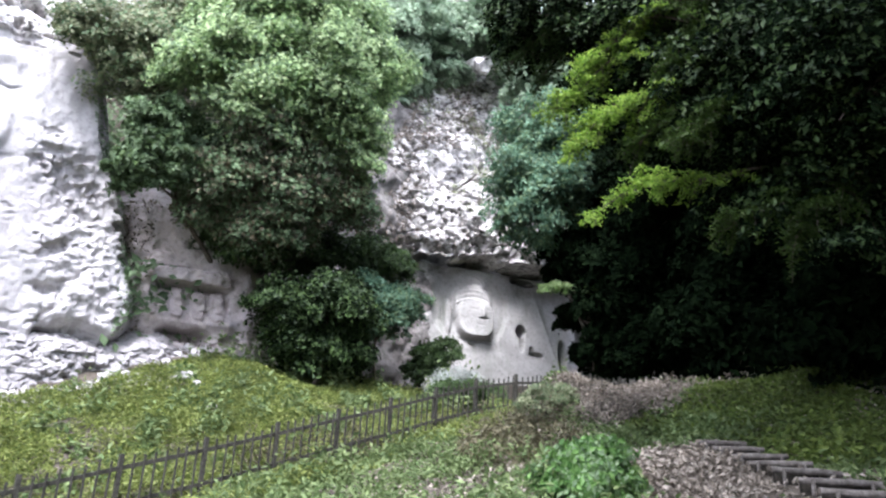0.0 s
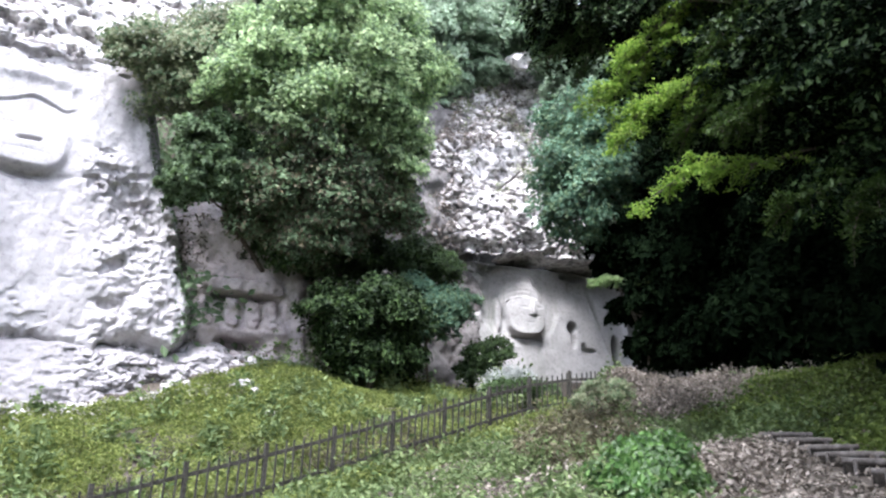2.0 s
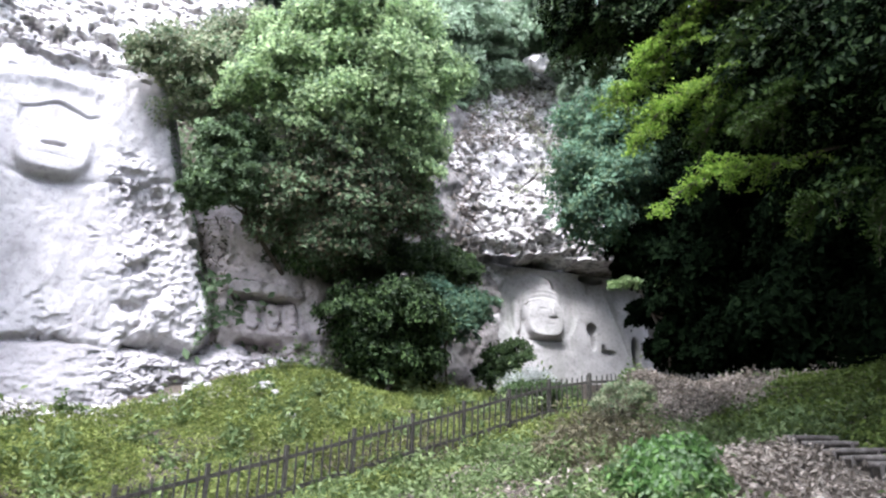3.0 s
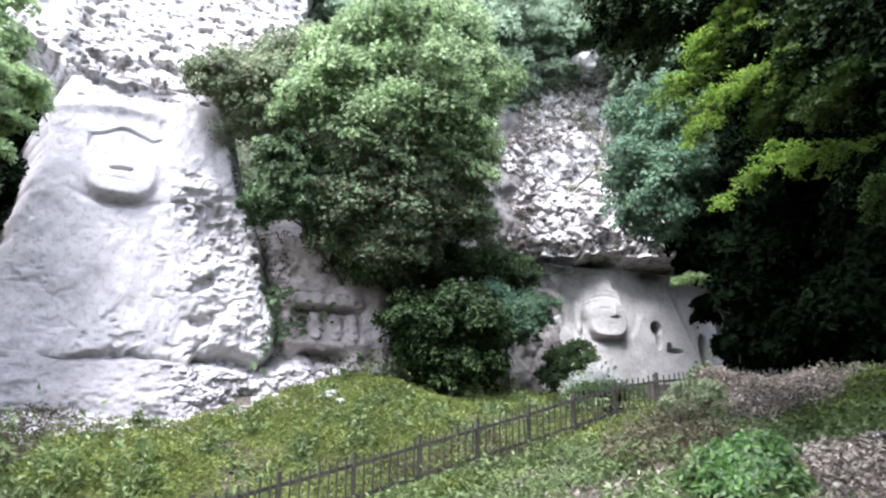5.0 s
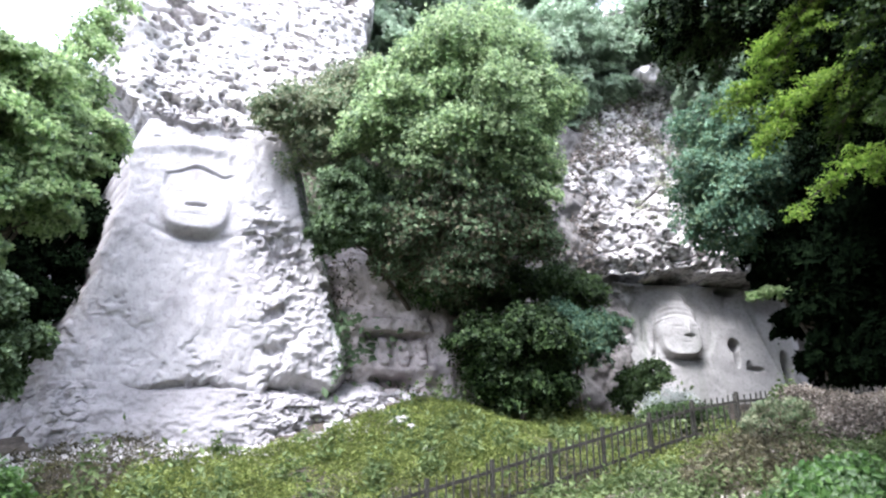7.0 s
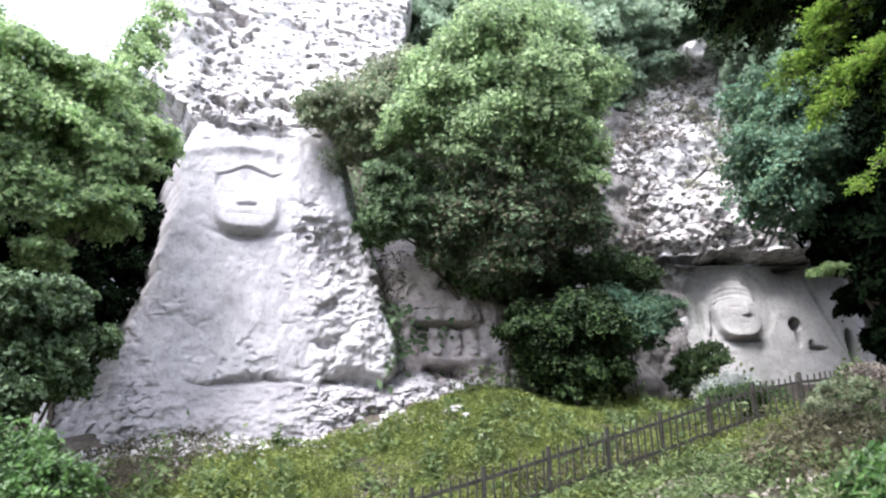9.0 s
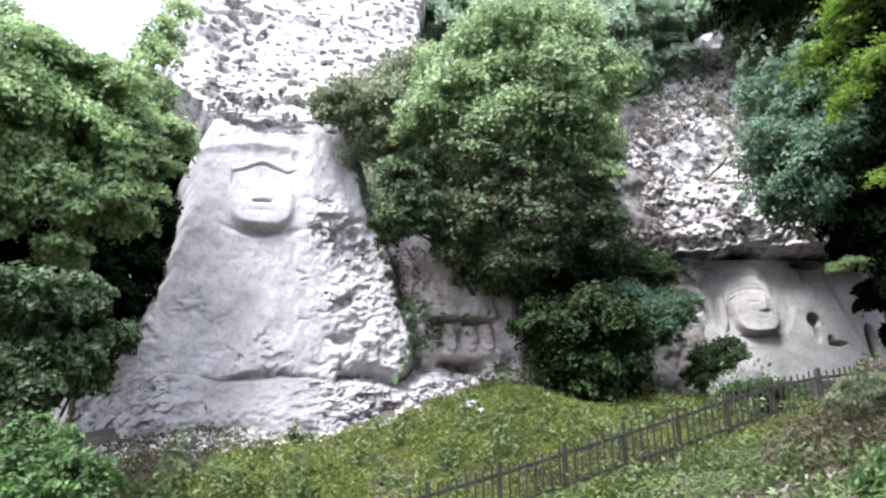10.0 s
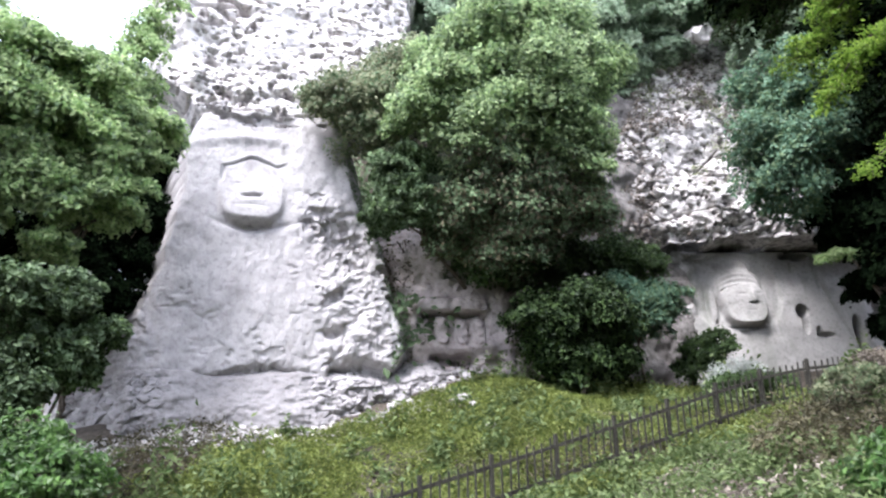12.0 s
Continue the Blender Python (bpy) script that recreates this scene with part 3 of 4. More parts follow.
def panel(U, Z):
    D = -0.16 * (Z - 5) + 0.16 * fbm(U * 0.5, Z * 0.5, 61, 6) - 0.01 * U * U - 1.3 * step(9.75, 10.3, Z)
    D = D - 0.9 * np.maximum(0, np.abs(U - 1.0) - 4.4) ** 1.2
    # a worn sunken ring, a capped boss on it, with a flatter front and straight lower edge
    ring = np.hypot((U - 0.15) / 1.75, (Z - 8.0) / 1.75)
    D = D - 0.10 * step(1.12, 0.98, ring) * step(6.2, 7.4, Z) + 0.04 * bump(ring - 1.06, 0.06) * step(0.6, -0.2, U)
    cap = blob(U, Z, 0.30, 8.05, 0.98, 1.02, 2.4, 0.6)
    knot = blob(U, Z, 0.24, 9.12, 0.74, 0.44, 2.3, 0.5)
    front = blob(U, Z, 0.36, 7.52, 0.80, 0.84, 3.2, 0.78)
    head = np.maximum(cap, blob(U, Z, 0.36, 7.55, 0.84, 0.92, 3.2, 0.75))
    D = D + 0.22 * head + 0.14 * knot * (1 - head) + front * (0.20 + 0.07 * np.clip((U - 0.1) / 0.8, -1, 1) - 0.05 * (Z - 7.5))
    brim = Z - 8.32 + 0.20 * ((U - 0.4) / 0.8) ** 2
    D = D + cap * step(-0.05, 0.05, brim) * (0.05 + 0.012 * np.sin(brim * 30)) - 0.03 * bump(brim, 0.035) * cap
    D = D - 0.24 * bump(U - 1.26, 0.07) * step(6.6, 6.9, Z) * step(8.6, 8.0, Z) - 0.10 * bump(Z - 6.55, 0.06) * step(-0.5, -0.1, U) * step(1.35, 1.15, U)
    # nose, slit, lids
    D = D + 0.10 * bump(U - 0.66, 0.11) * step(7.5, 7.6, Z) * step(8.25, 7.8, Z) - 0.10 * bump(Z - 7.50, 0.04) * bump(U - 0.66, 0.19)
    D = D - 0.04 * bump(Z - 7.90, 0.04) * (bump(U - 0.25, 0.18) + bump(U - 0.95, 0.12)) - 0.02 * bump(Z - 7.22, 0.035) * bump(U - 0.6, 0.2)
    D = D + 0.15 * blob(U, Z, -0.84, 7.5, 0.16, 0.75, 2.2, 0.4) - 0.10 * bump(U + 1.06, 0.06) * bump(Z - 7.6, 0.6) - 0.10 * bump(U + 0.60, 0.05) * bump(Z - 7.5, 0.6)
    # shoulders fading into the wall
    D = D + 0.07 * step(0.4, -0.2, Z - 6.35 + 0.25 * np.abs(U - 0.2)) * bump(U - 0.2, 2.6)
    # holes
    D = D - 1.1 * blob(U, Z, 2.70, 7.22, 0.24, 0.28, 2, 0.5) - 0.5 * blob(U, Z, 2.74, 6.72, 0.13, 0.42, 2, 0.3) - 0.4 * blob(U, Z, 3.5, 6.25, 0.38, 0.12, 2, 0.3) - 0.3 * blob(U, Z, 3.25, 6.4, 0.12, 0.2, 2, 0.3)
    D = D - 0.9 * blob(U, Z, 4.95, 6.3, 0.22, 0.75, 2) - 0.8 * blob(U, Z, 2.95, 9.6, 0.62, 0.22, 2, 0.3) - 0.15 * bump(U - 2.55 - 0.1 * (Z - 8), 0.05) * step(8.6, 9.2, Z)
    D = D - 0.06 * bump(U - 4.1 + 0.35 * (Z - 7.5), 0.10) * step(9.2, 8.4, Z)
    edge = step(-1.3, -2.3, U - 0.2 * (Z - 7))
    D = D + edge * (0.6 * fbm(U * 1.1, Z * 1.1, 71, 5, 0.55) - 0.5 * hollows(U, Z, 72, 1.3, 1.7, 0.38, 0.5))
    return D


tagged(rock_sheet("rock_carving", O3, TURN3, (-4.6, 7.0), (3.5, 11.8), 340, 260, panel, PANEL_ROCK),
       "smooth grey rock panel with large worn relief carving", "rock carving")


def overhang(U, Z):
    lip = np.interp(U, (-4, -3, -1.8, 0.4, 1.5, 4, 6), (9.9, 9.9, 9.85, 10.2, 10.0, 10.1, 9.6)) + 0.25 * fbm(U * 1.4, U * 0 + 2, 83, 4)
    D = 0.55 - 0.2 * (Z - 10.4) - 4.2 * step(lip + 0.05, lip - 0.35, Z) - 0.25 * bump(Z - lip - 0.2, 0.25)
    left = -4.2 + 0.42 * np.maximum(0, Z - 14) + 0.4 * fbm(U * 0, Z * 0.8, 82, 3)
    over = np.maximum(0, left - U) + np.maximum(0, U - 6.0 + 0.12 * (Z - 11))
    D = D - 0.9 * over ** 1.1 + 0.55 * fbm(U * 0.4, Z * 0.4, 81, 5, 0.5) + 0.10 * fbm(U * 2.4, Z * 2.4, 88, 5, 0.6)
    f1, f2, who = cells(U * 1.1 + 0.6 * fbm(U * 1.5, Z * 1.5, 4), Z * 1.7 + 0.6 * fbm(U * 1.5, Z * 1.5, 6), 89)
    broken = np.clip(step(12.6, 11.4, Z) + step(-1.8, -3.0, U) + step(15.2, 16.4, Z), 0.12, 1)
    D = D + broken * (0.26 * (who - 0.5) - 0.14 * step(0.12, 0.02, f2 - f1))
    D = D - (0.35 + 0.4 * broken) * (0.8 * hollows(U, Z, 85, 1.5, 2.0, 0.25, 0.55) + 0.5 * hollows(U, Z, 87, 2.6, 3.6, 0.26, 0.6) + 0.3 * pits(U, Z, 86, 0.9, 2.0, 0.30, 0.40))
    # a bent crack, with slabs standing out under it
    crack = Z - np.interp(U, (-2.3, -1.05, 0.3), (13.18, 13.02, 14.28)) - 0.05 * fbm(U * 4, U * 0, 84, 3)
    within = step(-2.35, -2.15, U) * step(0.35, 0.15, U)
    D = D - 0.7 * bump(crack, 0.06) * within - 0.30 * step(0.0, 0.1, crack) * step(1.6, 0.2, crack) * within
    D = D - 0.5 * blob(U, Z, -0.2, 12.85, 0.55, 0.08, 2, 0.3) - 0.4 * blob(U, Z, -1.6, 14.1, 0.25, 0.4, 2, 0.1) * 0.5
    return D


tagged(rock_sheet("overhang_cliff", O3, TURN3, (-6.0, 9.0), (9.9, 26.0), 400, 440, overhang, CLIFF_ROCK),
       "rough broken pale cliff overhanging the carved panel", "cliff", kind="structure")


def recess(U, Z):
    return -0.05 * (Z - 5) + 0.9 * fbm(U * 0.4, Z * 0.4, 91, 5) + 0.2 * fbm(U * 2, Z * 2, 93, 3)


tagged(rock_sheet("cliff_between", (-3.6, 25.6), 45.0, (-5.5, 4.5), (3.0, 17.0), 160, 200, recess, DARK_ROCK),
       "cliff between the carved rocks, shade put into its dark colour", "cliff", kind="structure")
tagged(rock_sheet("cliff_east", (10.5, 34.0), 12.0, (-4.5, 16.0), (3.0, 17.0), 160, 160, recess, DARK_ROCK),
       "cliff under forest, shade put into its dark colour", "cliff", kind="structure")

def cling(name, origin, turn, face, u, z, keep, count, size, mat, seed, label, category="creeper", lift=0.06):
    """Small leaves rooted all over a rock face where keep(U, Z, random) holds."""
    rng = np.random.default_rng(seed)
    U, Z = rng.uniform(*u, count), rng.uniform(*z, count)
    ok = keep(U, Z, rng.random(count))
    U, Z = U[ok], Z[ok]
    a = radians(turn)
    D = face(U, Z) + np.abs(rng.normal(0, lift, len(U)))
    p = np.stack([origin[0] + U * math.cos(a) + D * math.sin(a), origin[1] + U * math.sin(a) - D * math.cos(a), Z], -1)
    nr = np.array([math.sin(a), -math.cos(a), 0.6]) + rng.normal(0, 0.4, (len(p), 3))
    v, f = leaf_mesh(p, nr, size, rng, 0.4, 0.5)
    return tagged(mesh_object(name, v, f, mat), label, category, kind="stuff")


def patches(U, Z, seed, scale=0.9):
    return fbm(U * scale, Z * scale, seed, 4, 0.6)


cling("dry_creeper", O3, TURN3, overhang, (-5.5, 3.5), (9.9, 19.5),
      lambda U, Z, r: r < 1.1 * patches(U, Z, 201) + 0.75 * step(-2.0, -3.6, U) + 0.75 * step(15.2, 16.4, Z - 0.25 * U) - 0.42, 26000, 0.17, STALK, 200, "dry brown creepers and roots on the cliff", lift=0.12)
cling("cliff_plants", O3, TURN3, overhang, (-5.5, 3.5), (12, 19.5),
      lambda U, Z, r: r < 1.6 * (patches(U, Z, 205) - 0.12) + 0.5 * step(16.4, 17.4, Z - 0.3 * U) - 0.06, 12000, 0.17, OLIVE_LEAF, 204, "olive green plants rooted in the cliff ledges", lift=0.14)
cling("rock_fern", O1, TURN1, tall_rock, (1.4, 3.95), (4.3, 12.4),
      lambda U, Z, r: (r < 0.8 * patches(U, Z, 209) + 0.1) & (U > np.interp(Z, (4.3, 5.5, 6.9, 8.4, 9.8, 11.2, 12.6), (3.4, 3.65, 3.4, 3.05, 2.45, 1.95, 1.75))), 9000, 0.12, MID_LEAF, 208, "small green ferns along the rock edge", "fern")
cling("niche_creeper", O2, TURN2, niche, (-2.5, 2.6), (4.4, 9.0),
      lambda U, Z, r: r < 0.9 * patches(U, Z, 213) + 0.5 * step(-1.25, -1.7, U) + 0.6 * step(1.4, 2.0, U) - 0.15, 7000, 0.12, SCRUB, 212, "brown green creeper round the rock niche")

# ---- fence ----
def box(cx, cy, cz, sx, sy, sz, turn=0.0):
    c, s = math.cos(turn), math.sin(turn)
    v = []
    for dz in (0, sz):
        for dx, dy in ((-sx, -sy), (sx, -sy), (sx, sy), (-sx, sy)):
            v.append((cx + (dx * c - dy * s) / 2, cy + (dx * s + dy * c) / 2, cz + dz))
    f = [(0, 3, 2, 1), (4, 5, 6, 7), (0, 1, 5, 4), (1, 2, 6, 5), (2, 3, 7, 6), (3, 0, 4, 7)]
    return np.array(v), np.array(f)


def beam(a, b, w, h):
    """A rail with a square section between two points."""
    a, b = np.array(a, float), np.array(b, float)
    d = (b - a) / np.linalg.norm(b - a)
    side = np.cross(d, (0, 0, 1.0))
    side /= np.linalg.norm(side)
    up = np.cross(side, d)
    v = [p + sx * side * w / 2 + sz * up * h / 2 for p in (a, b) for sx, sz in ((-1, -1), (1, -1), (1, 1), (-1, 1))]
    f = [(0, 3, 2, 1), (4, 5, 6, 7), (0, 1, 5, 4), (1, 2, 6, 5), (2, 3, 7, 6), (3, 0, 4, 7)]
    return np.array(v), np.array(f)


def build_fence():
    fence = tagged(new("picket_fence"), "dark weathered wooden picket fence across grass slope", "fence")
    rng = random.Random(4)
    bend = Vector((1.05, 18.05))
    spots = [bend + Vector((-0.707, -0.707)) * 1.45 * k for k in range(9, 0, -1)] + [bend] + [bend + Vector((0.875, 0.484)) * 1.25 * k for k in range(1, 5)]
    zs = [float(ground_z(p.x, p.y)) for p in spots]
    zs = [0.25 * zs[max(0, i - 1)] + 0.5 * zs[i] + 0.25 * zs[min(len(zs) - 1, i + 1)] for i in range(len(zs))]
    for i, (p, z) in enumerate(zip(spots, zs)):
        v, f = box(p.x, p.y, z - 0.25, 0.072, 0.072, 1.36, 0.785)
        mesh_object("post", v, f, FENCE_WOOD, fence)
        if i + 1 == len(spots):
            break
        q, zq = spots[i + 1], zs[i + 1]
        off = Vector((0.05, -0.05))
        for h in (0.30, 0.88):
            v, f = beam((p.x, p.y, z + h), (q.x, q.y, zq + h), 0.04, 0.07)
            mesh_object("rail", v, f, FENCE_WOOD, fence)
        for k in range(1, 8):
            w = k / 8
            x, y = p.lerp(q, w) + off
            v, f = box(x, y, z + (zq - z) * w + 0.12 + rng.uniform(-0.03, 0.03), 0.034, 0.022, 0.94, 0.785 + rng.uniform(-0.1, 0.1))
            v[4:, 0] += rng.uniform(-0.015, 0.015)
            v[4:, 2] += rng.uniform(-0.02, 0.02)
            mesh_object("picket", v, f, FENCE_WOOD, fence)


build_fence()

# ---- log steps ----
def build_steps():
    stair = tagged(new("log_steps"), "rustic log steps climbing through leaf litter", "steps")
    rng = random.Random(8)
    for k in range(8):
        cx, cy = 4.32 + rng.uniform(-0.04, 0.04), 6.45 + 0.59 * k
        z = 1.39 + 0.092 * k + rng.uniform(-0.01, 0.01)
        dx = 0.46 - 0.018 * k + rng.uniform(-0.03, 0.03)
        tilt = rng.uniform(-0.02, 0.02)
        path = [(cx - dx, cy + 0.05, z - tilt), (cx - dx / 3, cy, z), (cx + dx / 3, cy - 0.02, z + 0.008), (cx + dx, cy - 0.04, z + tilt)]
        v, f = tube(path, [0.036, 0.04, 0.039, 0.035], 10)
        log = mesh_object("log", v, f, LOG_WOOD, stair, True)
        for end, (px, py, pz) in enumerate((path[0], path[-1])):
            w = 0.004 if end else -0.004
            v, f = tube([(px - 4 * w, py, pz), (px, py, pz), (px + w, py, pz)], [0.034, 0.034, 0.004], 10)
            mesh_object("log_end", v, f, BARK, log)
        # This dark face gives the log's undercut shadow as colour.
        v, f = box(cx, cy + 0.03, z - 0.25, 2 * dx - 0.04, 0.06, 0.23)
        mesh_object("shadow_riser", v, f, SHADOW_SOIL, stair)
        for sx in (-0.75, 0.75):
            v, f = tube([(cx + sx * dx, cy - 0.065, z - 0.3), (cx + sx * dx, cy - 0.065, z + 0.02)], [0.024, 0.022], 7)
            mesh_object("stake", v, f, LOG_WOOD, stair, True)


build_steps()

# ---- stones ----
def stone(x, y, z, r, seed, mat=PALE_ROCK):
    rng = np.random.default_rng(seed)
    bm = bmesh.new()
    bmesh.ops.create_icosphere(bm, subdivisions=2 if r > 0.1 else 1, radius=1)
    for v in bm.verts:
        n = noise.noise(Vector(v.co) * 1.3 + Vector((seed, 0, 0)))
        v.co *= 1 + 0.75 * n
        v.co = Vector((v.co.x * r * rng.uniform(0.95, 1.05), v.co.y * r * 0.8, v.co.z * r * 0.7))
    me = bpy.data.meshes.new("stone")
    bm.to_mesh(me)
    bm.free()
    me.materials.append(mat)
    ob = new("stone", me)
    ob.matrix_world = pose(x, y, z, 0, 0, seed * 53 % 360)
    return tagged(ob, "pale angular stone lying in grass", "stone", "stones below the cliff")


rs = random.Random(12)
a2 = radians(TURN2)
for k in range(46):
    u, d = rs.uniform(-2.6, 2.0), 0.25 + rs.random() ** 1.6 * 1.3
    x, y = O2[0] + u * math.cos(a2) + d * math.sin(a2), O2[1] + u * math.sin(a2) - d * math.cos(a2)
    r = rs.uniform(0.07, 0.24) * (1.15 - 0.4 * d)
    stone(x, y, float(ground_z(x, y)) + r * 0.2, r, k, PALE_ROCK)
for k, (x, y, r) in enumerate([(-7.3, 18.6, 0.22), (-6.6, 18.0, 0.24), (-6.4, 18.15, 0.18), (-7.0, 17.6, 0.12), (-5.2, 16.6, 0.14), (-5.0, 16.5, 0.10), (-6.1, 17.9, 0.12), (-7.9, 17.9, 0.16), (-8.3, 17.6, 0.2), (1.73, 17.41, 0.10)]):
    stone(x, y, float(ground_z(x, y)) + r * 0.3, r, 60 + k, PALE_ROCK)

tagged(stone(1.39, 29.0, 19.75, 0.62, 91, ROUGH_ROCK), "pale bare boulder at the top of the cliff", "boulder")

# ---- trees and shrubs ----
leafy("broadleaf_tree", [(-4.88, 18.88, 13.90, 2.45), (-4.1, 19.1, 15.3, 1.5), (-6.55, 18.05, 12.47, 1.75), (-3.91, 18.90, 11.84, 1.80), (-5.6, 18.0, 11.3, 1.35), (-3.03, 19.57, 13.49, 1.35), (-3.08, 19.56, 10.73, 1.05), (-6.9, 18.3, 13.9, 1.1)],
      120000, 0.15, BRIGHT_LEAF, 1, root=(-5.2, 23.0, 8.5), trunk=0.22, clump=0.34, label="bushy bright green tree growing from the cliff", mat2=MID_LEAF)
# Lower crown of the bright tree: shade goes into its duller, brownish leaf colours.
leafy("shaded_lower_crown", [(-6.13, 19.25, 9.12, 1.60), (-4.25, 19.75, 9.38, 1.65), (-5.36, 19.58, 8.00, 1.23), (-2.99, 20.38, 9.13, 0.99), (-7.29, 19.27, 8.45, 0.80), (-5.5, 18.6, 10.2, 1.2)],
      46000, 0.14, MID_LEAF, 14, root=(-5.0, 22.8, 6.5), trunk=0.14, label="lower crown of the bright tree, shade put into duller brownish leaves", mat2=SCRUB, share=0.4, clump=0.28)
leafy("laurel_tree", [(-8.25, 17.55, 10.1, 0.80), (-7.75, 17.7, 10.4, 0.75), (-8.06, 17.6, 9.2, 0.85), (-8.5, 17.4, 8.7, 0.65), (-7.35, 17.95, 9.0, 0.75)],
      17000, 0.18, MID_LEAF, 15, root=(-7.2, 21.0, 7.0), trunk=0.09, label="dark green laurel beside the tall carved rock", mat2=DARK_LEAF, share=0.45, clump=0.26, narrow=0.45)
leafy("cliff_shrub", [(-10.14, 17.24, 13.05, 1.04), (-8.69, 18.01, 13.55, 1.34), (-9.31, 18.04, 12.24, 1.13), (-8.22, 18.78, 14.51, 1.19), (-10.75, 16.87, 12.88, 0.57), (-8.94, 18.56, 11.39, 0.75)],
      26000, 0.14, OLIVE_LEAF, 2, root=(-8.80, 19.61, 12.47), trunk=0.07, label="olive green shrub trailing over the rock ledge", category="shrub", mat2=MID_LEAF)
# A quarter of the leaves carry painted shade, as near-black colour.
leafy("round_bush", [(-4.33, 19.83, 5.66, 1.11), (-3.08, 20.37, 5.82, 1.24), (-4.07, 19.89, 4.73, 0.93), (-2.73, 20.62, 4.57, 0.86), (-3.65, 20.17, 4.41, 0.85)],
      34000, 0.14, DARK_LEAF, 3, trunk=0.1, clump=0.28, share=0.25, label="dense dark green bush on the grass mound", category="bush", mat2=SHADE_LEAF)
leafy("pale_bush", [(-2.10, 21.90, 5.93, 0.92), (-1.23, 22.47, 6.51, 0.76), (-2.53, 21.85, 6.88, 0.65)],
      16000, 0.14, BLUE_LEAF, 4, trunk=0.06, label="loose bluish green bush beside the cliff", category="bush", mat2=MID_LEAF)
# Dark leaves stand in for the shadow on the rock below the crown.
leafy("shadow_foliage", [(-6.41, 20.52, 7.75, 0.83), (-5.12, 21.39, 7.82, 1.03), (-3.85, 22.68, 8.21, 0.98), (-2.65, 23.85, 8.58, 1.03), (-1.81, 24.93, 8.35, 0.81)],
      20000, 0.15, DARK_LEAF, 12, root=(-4.0, 23.6, 5.0), trunk=0.06, label="dark foliage put in for the shadow under the tree", category="shrub")
leafy("clipped_bush", [(2.33, 15.63, 2.98, 0.39), (2.76, 15.56, 3.02, 0.39), (2.13, 15.55, 2.72, 0.31), (2.56, 15.49, 2.65, 0.34)],
      12000, 0.075, OLIVE_LEAF, 13, trunk=0.03, label="low rounded olive bush beside the fence", category="bush", clump=0.12, mat2=MID_LEAF)
leafy("small_tree", [(-0.25, 23.50, 5.05, 0.59), (0.28, 23.50, 5.19, 0.51), (-0.56, 23.49, 4.62, 0.39), (-0.1, 23.45, 4.6, 0.42), (-0.6, 23.45, 4.25, 0.3)],
      6500, 0.12, DARK_LEAF, 5, root=(-0.71, 23.49, 3.74), trunk=0.06, label="small dark leafy tree behind the fence", category="tree")
leafy("grey_shrub", [(0.29, 22.50, 3.96, 0.56), (0.78, 22.49, 4.15, 0.52), (1.21, 22.47, 3.87, 0.37)],
      5000, 0.08, GREY_LEAF, 6, trunk=0.03, label="pale grey shrub behind the fence", category="shrub")
leafy("fence_shrub", [(0.37, 19.50, 3.54, 0.26), (0.92, 19.58, 3.56, 0.29), (1.46, 19.75, 3.57, 0.26)],
      4000, 0.08, DARK_LEAF, 7, trunk=0.03, label="low dark green shrub along the fence", category="shrub")
leafy("hanging_bush", [(3.59, 23.73, 14.05, 1.55), (2.98, 23.81, 12.28, 1.29), (3.87, 23.69, 11.42, 1.60), (2.99, 23.81, 10.00, 1.15), (4.62, 23.55, 13.07, 1.53)],
      36000, 0.16, BLUE_LEAF, 8, root=(6.0, 27.5, 10.0), trunk=0.14, label="bluish green bush hanging beside the rough cliff", category="bush", mat2=MID_LEAF)
leafy("near_shrub", [(1.76, 8.42, 1.55, 0.32), (1.47, 8.27, 1.47, 0.24), (2.15, 8.53, 1.76, 0.22), (1.91, 8.49, 1.78, 0.20), (2.13, 8.33, 1.47, 0.28), (1.78, 8.21, 1.25, 0.41), (1.60, 8.45, 1.73, 0.16)],
      7500, 0.09, FRESH_LEAF, 9, trunk=0.03, label="fresh green leafy shrub on the slope", category="shrub", mat2=MID_LEAF, clump=0.14)
leafy("corner_shrub", [(-7.81, 6.24, 1.83, 0.58), (-7.14, 6.27, 1.50, 0.47), (-7.52, 5.80, 1.46, 0.55)],
      12000, 0.09, FRESH_LEAF, 10, trunk=0.03, label="bright green shrub at the foot of the trees", category="shrub", clump=0.14, mat2=MID_LEAF)
